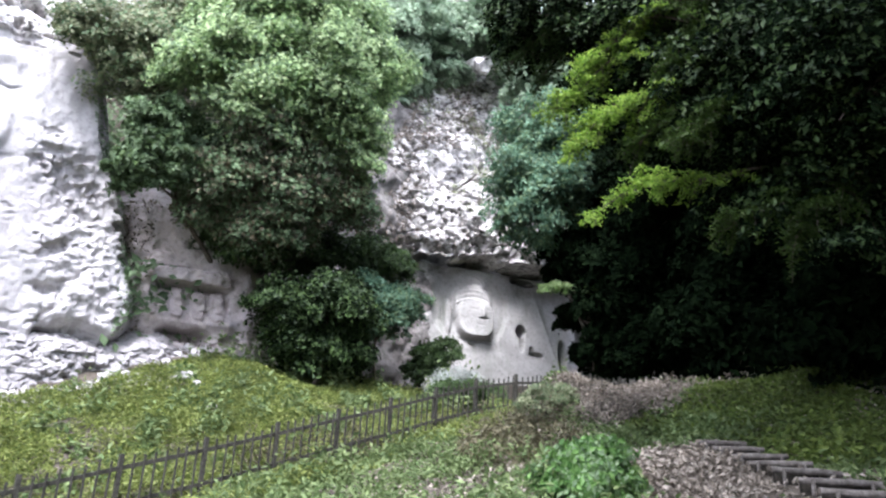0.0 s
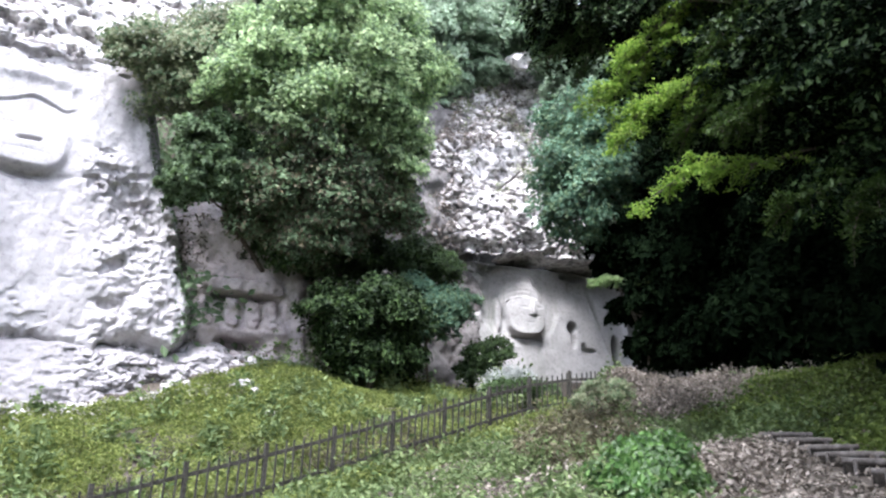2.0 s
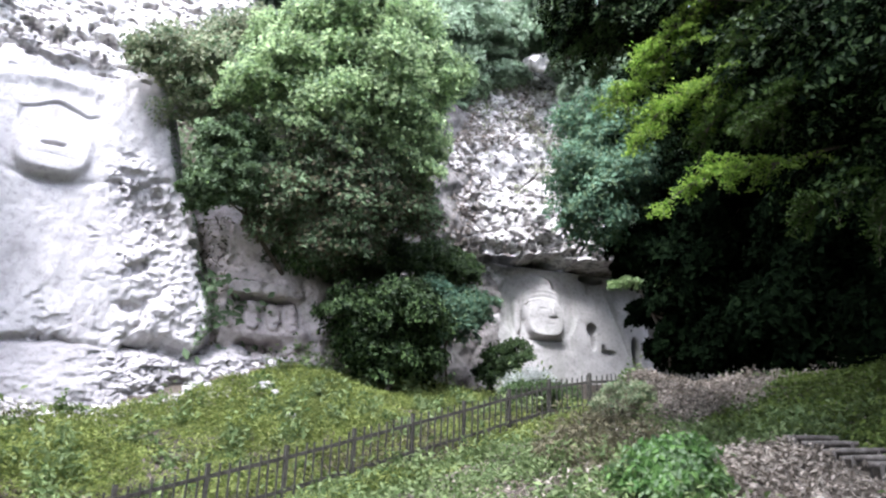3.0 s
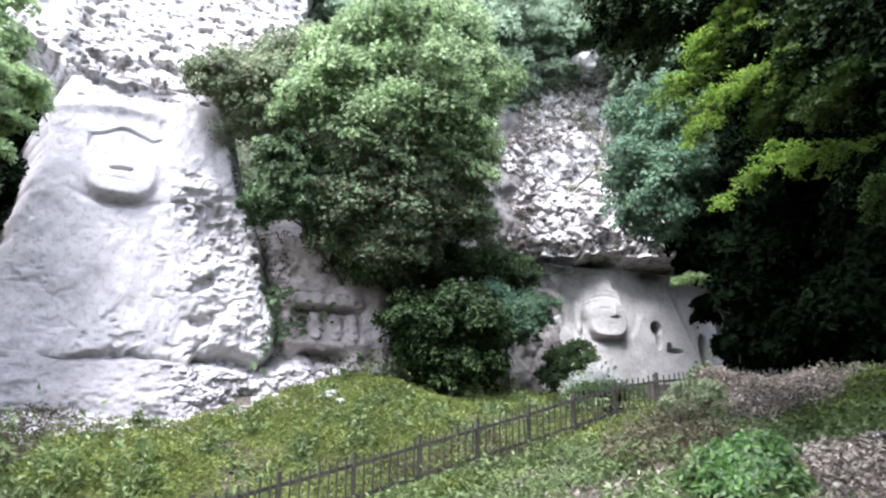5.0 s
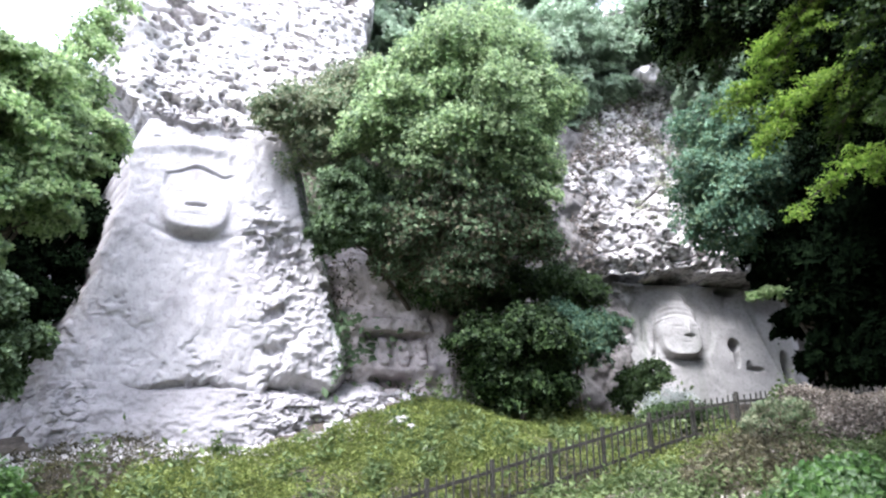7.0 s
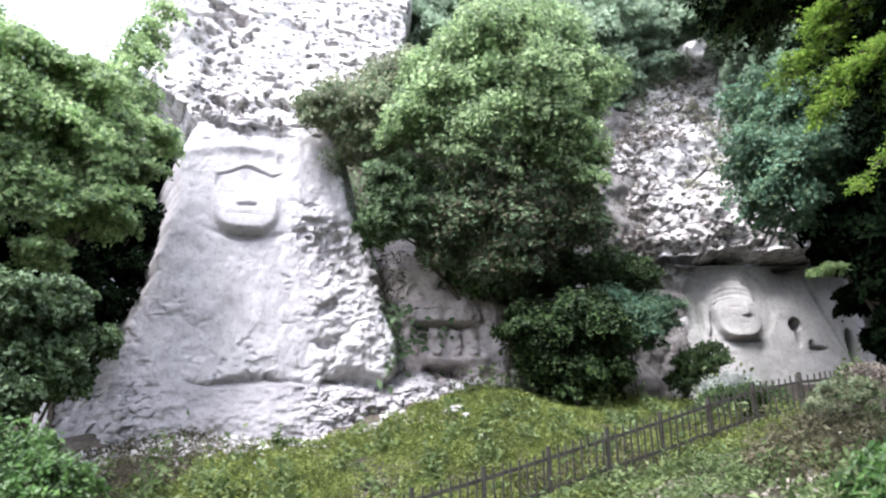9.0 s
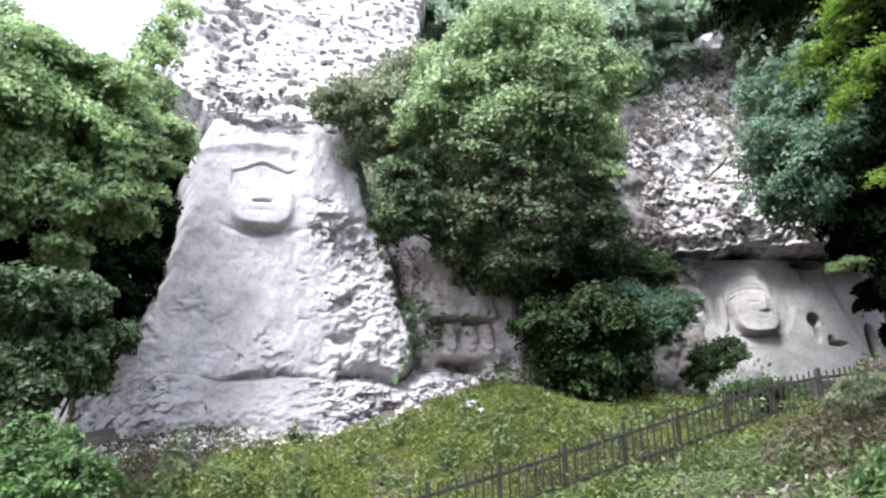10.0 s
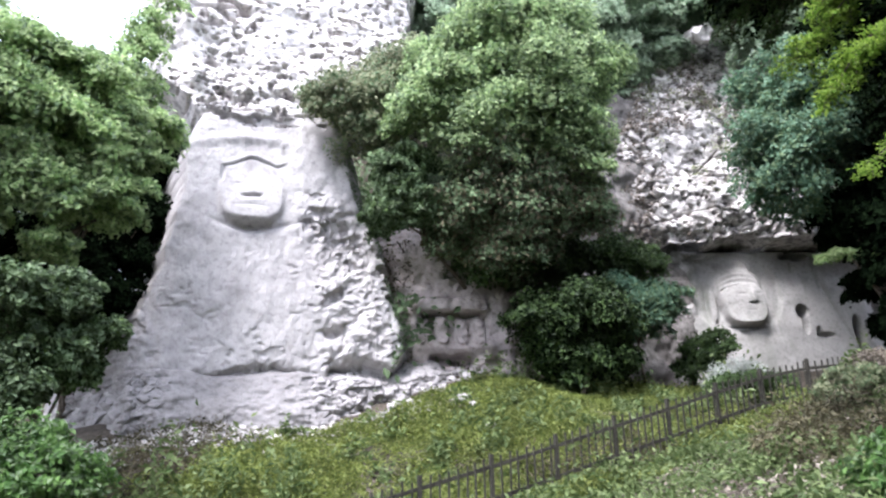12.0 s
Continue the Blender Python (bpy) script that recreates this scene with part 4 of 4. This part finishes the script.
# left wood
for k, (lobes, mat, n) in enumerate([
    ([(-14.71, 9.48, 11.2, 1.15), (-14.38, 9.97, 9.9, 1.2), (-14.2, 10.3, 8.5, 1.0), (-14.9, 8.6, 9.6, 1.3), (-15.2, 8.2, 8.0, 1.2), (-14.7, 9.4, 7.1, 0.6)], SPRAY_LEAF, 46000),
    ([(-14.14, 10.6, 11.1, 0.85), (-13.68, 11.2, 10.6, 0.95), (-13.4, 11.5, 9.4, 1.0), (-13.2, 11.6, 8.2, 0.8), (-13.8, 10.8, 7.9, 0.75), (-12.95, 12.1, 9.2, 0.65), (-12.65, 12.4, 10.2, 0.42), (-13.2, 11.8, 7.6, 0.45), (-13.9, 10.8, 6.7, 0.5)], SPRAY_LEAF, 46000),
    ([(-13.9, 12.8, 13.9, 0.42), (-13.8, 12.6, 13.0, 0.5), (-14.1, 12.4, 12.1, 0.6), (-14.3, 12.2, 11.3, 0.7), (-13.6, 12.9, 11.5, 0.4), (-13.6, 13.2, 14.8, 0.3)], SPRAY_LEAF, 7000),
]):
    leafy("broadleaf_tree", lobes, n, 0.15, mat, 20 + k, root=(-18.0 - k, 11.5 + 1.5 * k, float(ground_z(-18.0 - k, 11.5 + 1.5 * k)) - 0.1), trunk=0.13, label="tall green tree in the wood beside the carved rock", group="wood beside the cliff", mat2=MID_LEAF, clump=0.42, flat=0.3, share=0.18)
# Dark filler behind the rock, its shade painted into the leaves.
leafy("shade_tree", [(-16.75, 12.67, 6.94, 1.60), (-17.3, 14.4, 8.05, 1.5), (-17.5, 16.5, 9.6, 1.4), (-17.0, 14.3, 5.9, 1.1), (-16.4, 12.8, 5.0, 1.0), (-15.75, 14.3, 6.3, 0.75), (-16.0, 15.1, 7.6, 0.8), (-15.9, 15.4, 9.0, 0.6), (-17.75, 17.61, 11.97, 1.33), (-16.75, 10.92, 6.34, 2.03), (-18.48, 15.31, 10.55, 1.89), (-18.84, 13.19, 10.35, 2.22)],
      60000, 0.22, SHADE_LEAF, 32, trunk=0.16, label="tree behind the carved rock with shade painted into its leaves", group="dark wood")
leafy("wood_shrub", [(-11.95, 9.1, 4.5, 0.80), (-11.6, 9.6, 4.9, 0.62), (-11.55, 10.2, 4.2, 0.55), (-11.6, 9.5, 3.6, 0.72), (-11.6, 8.2, 4.6, 0.75), (-11.3, 8.5, 3.3, 0.75)],
      34000, 0.13, MID_LEAF, 30, trunk=0.08, label="dark green shrub in the shade of the wood", category="shrub", mat2=DARK_LEAF, share=0.5, clump=0.26)
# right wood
# The crown's dark voids are painted with the near-black shade colour.
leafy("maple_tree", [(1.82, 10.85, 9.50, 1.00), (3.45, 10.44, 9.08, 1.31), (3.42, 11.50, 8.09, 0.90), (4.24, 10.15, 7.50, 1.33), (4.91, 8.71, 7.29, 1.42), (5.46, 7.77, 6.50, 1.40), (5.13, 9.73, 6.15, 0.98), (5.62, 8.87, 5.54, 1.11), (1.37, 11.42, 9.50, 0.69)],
      90000, 0.11, SHADE_LEAF, 40, root=(10.5, 10.5, 2.4), trunk=0.24, label="maple tree with wood shade painted into near-black leaves", mat2=DARK_LEAF, share=0.35, clump=0.3, flat=0.4)
def bough(start, end, sag, fronds, spread, seed, mat=MAPLE_LEAF):
    """A drooping maple bough: a limb with side fronds, each a flat feather of small leaves."""
    rng = np.random.default_rng(seed)
    a, b = np.array(start, float), np.array(end, float)
    thing = new("maple_bough")
    thing.location = a
    at = lambda w: a + (b - a) * w + np.array([0, 0, sag * 4 * w * (1 - w) - 0.2 * w ** 3 + 0.08 * math.sin(9 * w + seed)])
    pieces = [tube([at(w) for w in np.linspace(0, 1, 9)], np.linspace(0.026, 0.006, 9), 5)]
    main = (b - a) / np.linalg.norm(b - a)
    side = np.cross(main, (0, 0, 1.0))
    pts = []
    for k in range(fronds):
        w = 0.04 + 0.96 * rng.random() ** 0.7
        way = main * rng.uniform(-0.2, 1.0) + side * rng.uniform(-1.2, 1.2) + np.array([0, 0, rng.uniform(-0.5, 0.45)])
        way /= np.linalg.norm(way)
        length = spread * rng.uniform(0.45, 1.1) * (1.15 - 0.55 * w)
        o = at(w)
        curve = lambda q: o + way * length * q + np.array([0, 0, -0.42 * length * q * q])
        pieces.append(tube([curve(q) for q in (0, 0.5, 1)], [0.01, 0.006, 0.003], 4))
        n = int(120 * length / 0.6)
        q = rng.random(n) ** 0.8
        p = o + np.outer(q, way * length) + np.outer(-0.42 * length * q * q, (0, 0, 1.0))
        wide = 0.16 * (1.1 - 0.8 * q)
        p = p + np.cross(way, (0, 0, 1.0)) * (rng.normal(0, 1, n) * wide)[:, None] + rng.normal(0, 1, (n, 3)) * np.array([0.03, 0.03, 0.022])
        pts.append(p)
    v, f = join(pieces)
    mesh_object("limb", v - a, f, BARK, thing, True)
    p = np.concatenate(pts)
    v, f = leaf_mesh(p, np.tile((0, -0.25, 0.9), (len(p), 1)), 0.075, rng, 0.42, 0.35)
    mesh_object("foliage", v - a, f, mat, thing)
    return tagged(thing, "drooping maple bough with feathery yellow green leaves", "maple bough", "maple boughs")


for k, (start, end, sag, fronds, spread) in enumerate([
    ((4.6, 9.22, 5.85), (2.10, 9.24, 5.32), 0.12, 34, 0.45),
    ((3.6, 9.4, 7.30), (1.79, 9.63, 6.34), 0.25, 34, 0.7),
    ((3.4, 9.5, 7.95), (1.70, 9.85, 7.24), 0.25, 30, 0.7),
    ((3.7, 9.3, 8.5), (2.0, 9.6, 7.75), 0.25, 24, 0.7),
]):
    bough(start, end, sag, fronds, spread, 140 + k)
# Boughs deeper in the wood, with shade put into their leaf colour.
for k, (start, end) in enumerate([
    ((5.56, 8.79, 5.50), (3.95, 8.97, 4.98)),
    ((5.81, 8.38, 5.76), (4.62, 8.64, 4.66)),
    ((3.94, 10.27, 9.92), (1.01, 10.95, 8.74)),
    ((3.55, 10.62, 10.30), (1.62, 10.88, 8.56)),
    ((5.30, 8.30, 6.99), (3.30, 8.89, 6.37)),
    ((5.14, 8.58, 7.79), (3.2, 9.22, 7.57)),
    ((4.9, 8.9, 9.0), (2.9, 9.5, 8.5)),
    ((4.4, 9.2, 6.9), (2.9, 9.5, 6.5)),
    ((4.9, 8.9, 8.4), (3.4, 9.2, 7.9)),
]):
    bough(start, end, 0.2, 40, 0.7, 150 + k, DARK_LEAF if k in (2, 3) else SHADED_MAPLE)
leafy("pale_twig", [(3.70, 23.71, 7.56, 0.20), (4.09, 23.65, 7.71, 0.22), (4.48, 23.58, 7.65, 0.18), (5.34, 23.40, 7.57, 0.24)],
      900, 0.13, SPRAY_LEAF, 43, root=(6.2, 24.0, 6.9), trunk=0.02, label="pale green twig reaching across the carved panel", category="tree", clump=0.16)
# Forest shade is painted into the near-black leaves of these trees.
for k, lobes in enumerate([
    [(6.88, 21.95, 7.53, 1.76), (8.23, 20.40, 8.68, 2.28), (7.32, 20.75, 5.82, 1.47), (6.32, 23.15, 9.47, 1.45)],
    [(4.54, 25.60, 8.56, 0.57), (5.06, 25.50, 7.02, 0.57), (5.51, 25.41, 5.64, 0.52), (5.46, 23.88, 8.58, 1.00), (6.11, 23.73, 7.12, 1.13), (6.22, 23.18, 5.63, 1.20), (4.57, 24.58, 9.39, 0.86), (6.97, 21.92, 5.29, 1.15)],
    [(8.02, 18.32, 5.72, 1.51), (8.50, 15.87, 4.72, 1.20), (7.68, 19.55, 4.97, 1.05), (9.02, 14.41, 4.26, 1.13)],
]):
    leafy("shade_tree", lobes, 40000, 0.22, SHADE_LEAF, 50 + k, trunk=0.2, label="leafy tree with deep forest shade painted into its colour", group="dark wood")
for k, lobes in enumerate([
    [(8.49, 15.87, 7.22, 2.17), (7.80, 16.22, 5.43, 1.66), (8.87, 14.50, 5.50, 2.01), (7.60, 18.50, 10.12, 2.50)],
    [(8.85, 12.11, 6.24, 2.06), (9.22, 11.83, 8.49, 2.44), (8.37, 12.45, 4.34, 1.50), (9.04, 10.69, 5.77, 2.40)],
    # This group is also added to keep light off the panel's right end.
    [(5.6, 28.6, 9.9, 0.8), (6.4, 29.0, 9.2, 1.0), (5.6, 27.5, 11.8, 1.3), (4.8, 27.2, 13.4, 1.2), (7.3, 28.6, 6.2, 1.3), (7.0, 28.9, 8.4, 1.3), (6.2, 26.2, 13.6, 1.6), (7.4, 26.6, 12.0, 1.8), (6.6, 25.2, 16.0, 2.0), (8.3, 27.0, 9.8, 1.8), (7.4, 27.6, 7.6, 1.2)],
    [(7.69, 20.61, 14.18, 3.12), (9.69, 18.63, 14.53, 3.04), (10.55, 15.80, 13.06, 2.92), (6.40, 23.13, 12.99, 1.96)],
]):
    leafy("shade_tree", lobes, 40000, 0.22, SHADE_LEAF, 55 + k, trunk=0.2, label="leafy tree with deep forest shade painted into its colour", group="dark wood")


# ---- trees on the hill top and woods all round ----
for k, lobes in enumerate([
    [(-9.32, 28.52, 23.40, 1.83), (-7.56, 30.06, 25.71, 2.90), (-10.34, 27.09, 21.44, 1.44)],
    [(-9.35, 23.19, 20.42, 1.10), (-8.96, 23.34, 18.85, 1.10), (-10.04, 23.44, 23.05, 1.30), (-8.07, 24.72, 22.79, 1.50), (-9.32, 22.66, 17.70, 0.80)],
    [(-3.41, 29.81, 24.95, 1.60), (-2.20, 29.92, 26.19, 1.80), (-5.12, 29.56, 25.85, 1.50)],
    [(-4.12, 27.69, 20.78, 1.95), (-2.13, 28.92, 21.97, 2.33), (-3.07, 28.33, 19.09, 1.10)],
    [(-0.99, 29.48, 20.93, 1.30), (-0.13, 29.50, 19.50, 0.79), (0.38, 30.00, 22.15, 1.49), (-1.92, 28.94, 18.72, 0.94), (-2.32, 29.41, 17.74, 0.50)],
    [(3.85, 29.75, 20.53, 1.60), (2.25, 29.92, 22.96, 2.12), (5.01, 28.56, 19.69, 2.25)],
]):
    leafy("hill_tree", lobes, 26000, 0.24, HAZE_LEAF, 70 + k, root=(lobes[0][0], lobes[0][1] + 1.0, lobes[0][2] - 4.0), trunk=0.15, label="tree on the hill above the cliffs, haze painted into pale leaves", group="trees on the hill", clump=0.35)


def woods(name, spots, count, size, mat, seed, label, clump=0.5):
    rng = np.random.default_rng(seed)
    p, nr = crown_points(spots, count, rng, clump)
    v, f = leaf_mesh(p, nr, size, rng, 0.6)
    return tagged(mesh_object(name, v, f, mat), label, "woods", kind="stuff")


def hill_spots():
    rng = np.random.default_rng(77)
    spots = []
    for k in range(230):
        s, n = rng.uniform(-14, 44), 9.8 + 16 * rng.random() ** 1.3
        x, y = (s * 1.414 - n * 1.414 - 17) / 2, (s * 1.414 + n * 1.414 + 17) / 2
        if s < 5 and n < 15 or math.hypot(x - 1.3, y - 29) < 5.5:
            continue
        spots.append((x, y, float(ground_z(x, y)) + rng.uniform(0.5, 2.0), rng.uniform(1.2, 2.4)))
    return spots


def ring_spots():
    """Unseen woods added behind the path and to its east, to block low sky light and shade the slope there."""
    rng = np.random.default_rng(78)
    spots = []
    for k in range(60):
        a = radians(rng.uniform(95, 255))
        r = rng.uniform(16, 26)
        x, y = math.sin(a) * r, math.cos(a) * r
        spots.append((x, y, float(ground_z(x, y)) + rng.uniform(1, 9), rng.uniform(2.0, 3.0)))
    return spots


# Added canopy, mostly unseen, that blocks sky and sun over the east wood.
def canopy_spots():
    rng = np.random.default_rng(79)
    spots = []
    for k in range(110):
        x, y = rng.uniform(3.5, 24), rng.uniform(-10, 26)
        if x < 6 and y > 5 or y > 10 and x < 0.28 * y + 3.5:
            continue
        spots.append((x, y, 10.5 + rng.uniform(-0.8, 3.5) + 0.12 * y, rng.uniform(1.8, 2.8)))
    for k in range(40):
        x, y = rng.uniform(13, 24), rng.uniform(4, 26)
        spots.append((x, y, float(ground_z(x, y)) + rng.uniform(0.5, 7), rng.uniform(1.6, 2.6)))
    return spots


woods("hill_woods", hill_spots(), 150000, 0.28, MID_LEAF, 80, "mixed green woods covering the hill above the cliffs")
woods("unseen_woods", ring_spots(), 60000, 0.5, DARK_LEAF, 81, "unseen woods behind the path added to block low sky light", 0.8)
woods("added_canopy", canopy_spots(), 150000, 0.42, SHADE_LEAF, 82, "mostly unseen dark canopy added to shade the wood", 0.8)

# ---- ground cover ----
def fence_n(x, y):
    return (y - x - 17.0) / 1.414


def near(x, y, cx, cy, rx, ry):
    return np.hypot((x - cx) / rx, (y - cy) / ry)


def litter_zone(x, y):
    """Under 1 where dry leaves lie thick."""
    wob = 0.5 * fbm(x * 0.9, y * 0.9, 23, 3)
    a = np.minimum(near(x, y, 4.2, 15.9, 1.5, 1.6), near(x, y, 3.5, 8.6, 1.1, 2.6))
    return a + wob


def on_steps(x, y):
    return (np.abs(x - 4.32) < 0.52) & (y > 6.2) & (y < 10.9)


def slope(x, y):
    return (fence_n(x, y) > -1.5) & (fence_n(x, y) < 6.4)


def brown(x, y):
    """Over 0 on the scrubby ground west of the grass."""
    return step(1.0, -1.5, (x + y) / 1.414 - 2.0 + 2.0 * fbm(x * 0.5, y * 0.5, 27, 3)) + 0.6 * step(1.6, 0.4, np.abs(fence_n(x, y) - 0.6)) * step(10, 6, np.abs((x + y) / 1.414 - 8))


scatter("grass", 620000, (-14, 4, 8, 26, lambda x, y, r: slope(x, y) & (r < 0.75 + 1.2 * fbm(x * 0.6, y * 0.6, 7, 3) - 0.7 * brown(x, y))), 0.11, GRASS, 60, "yellowish green grass and weeds on sloping ground", 0.06)
scatter("grass_clumps", 90000, (-14, 4, 8, 26, lambda x, y, r: slope(x, y) & (np.abs(fence_n(x, y)) > 0.9) & (fbm(x * 1.7, y * 1.7, 67, 3) > 0.16)), 0.17, WEED, 64, "taller green weed clumps in the grass", 0.22, 0.45, 0.7)
scatter("scrub", 190000, (-16, 4, 5, 26, lambda x, y, r: (fence_n(x, y) > -3) & (fence_n(x, y) < 7) & (r < 1.1 * brown(x, y))), 0.12, SCRUB, 65, "brownish scrub and dry stalks on the slope", 0.05, 0.3, 0.9, "scrub")
scatter("dry_stalks", 60000, (-2, 4, 8, 18, lambda x, y, r: (fence_n(x, y) < -0.3) & (near(x, y, 1.7, 13.6, 1.3, 2.4) + 0.5 * fbm(x, y, 29, 3) < 1) & (r < 0.6)), 0.16, SCRUB, 66, "brown dry stalks and roots on the bank", 0.14, 0.2, 1.2, "scrub")
def scree():
    rng = np.random.default_rng(90)
    base = np.array([(1, 1, 1), (1, -1, -1), (-1, 1, -1), (-1, -1, 1)], float) / 1.7
    n = 5200
    u = rng.uniform(-5.2, 5.0, n)
    d = 1.0 + np.abs(rng.normal(0, 0.55, n)) + 0.9 * step(-2.5, -4.5, u) * rng.random(n)
    a = radians(TURN1)
    x, y = O1[0] + u * math.cos(a) + d * math.sin(a), O1[1] + u * math.sin(a) - d * math.cos(a)
    r = 0.025 + 0.085 * rng.random(n) ** 3
    rot = rng.normal(0, 1, (n, 3, 3))
    q = np.linalg.qr(rot)[0]
    v = np.einsum("nij,kj->nki", q, base) * (r[:, None, None] * rng.uniform(0.6, 1.4, (n, 4, 1)))
    v = v + np.stack([x, y, ground_z(x, y) + 0.01], -1)[:, None]
    f = np.array([(0, 1, 2), (0, 2, 3), (0, 3, 1), (1, 3, 2)])[None] + 4 * np.arange(n)[:, None, None]
    tagged(mesh_object("scree", v.reshape(-1, 3), f.reshape(-1, 3), CLIFF_ROCK), "grey broken scree along the foot of the rock", "scree", kind="stuff")


scree()
scatter("weeds", 170000, (-8, 6, 5, 22, lambda x, y, r: (fence_n(x, y) < 0.3) & ~on_steps(x, y) & (litter_zone(x, y) > 0.85) & (np.abs(fence_n(x, y)) > 0.25) & (r < 0.6 + fbm(x * 0.7, y * 0.7, 9, 3))), 0.12, WEED, 61, "fresh green weeds and ferns on the slope", 0.10, 0.45)
scatter("ivy", 190000, (3, 16, 9, 26, lambda x, y, r: (fence_n(x, y) < -3.5) & ~on_steps(x, y) & (litter_zone(x, y) > 1.0) & (x + 0.25 * y > 7.1) & (r < 0.8)), 0.11, IVY, 62, "dark green creeping plants covering the bank", 0.09, 0.55, 0.7, "plants")
scatter("leaf_litter", 260000, (-1, 9, 5, 20, lambda x, y, r: (fence_n(x, y) < -1.0) & ((litter_zone(x, y) < 1.05) | (r < 0.07)) & ~(on_steps(x, y) & (r > 0.05))), 0.085, LITTER, 63, "dry brown fallen leaves on the slope", 0.05, 0.55, 0.6, "leaves")
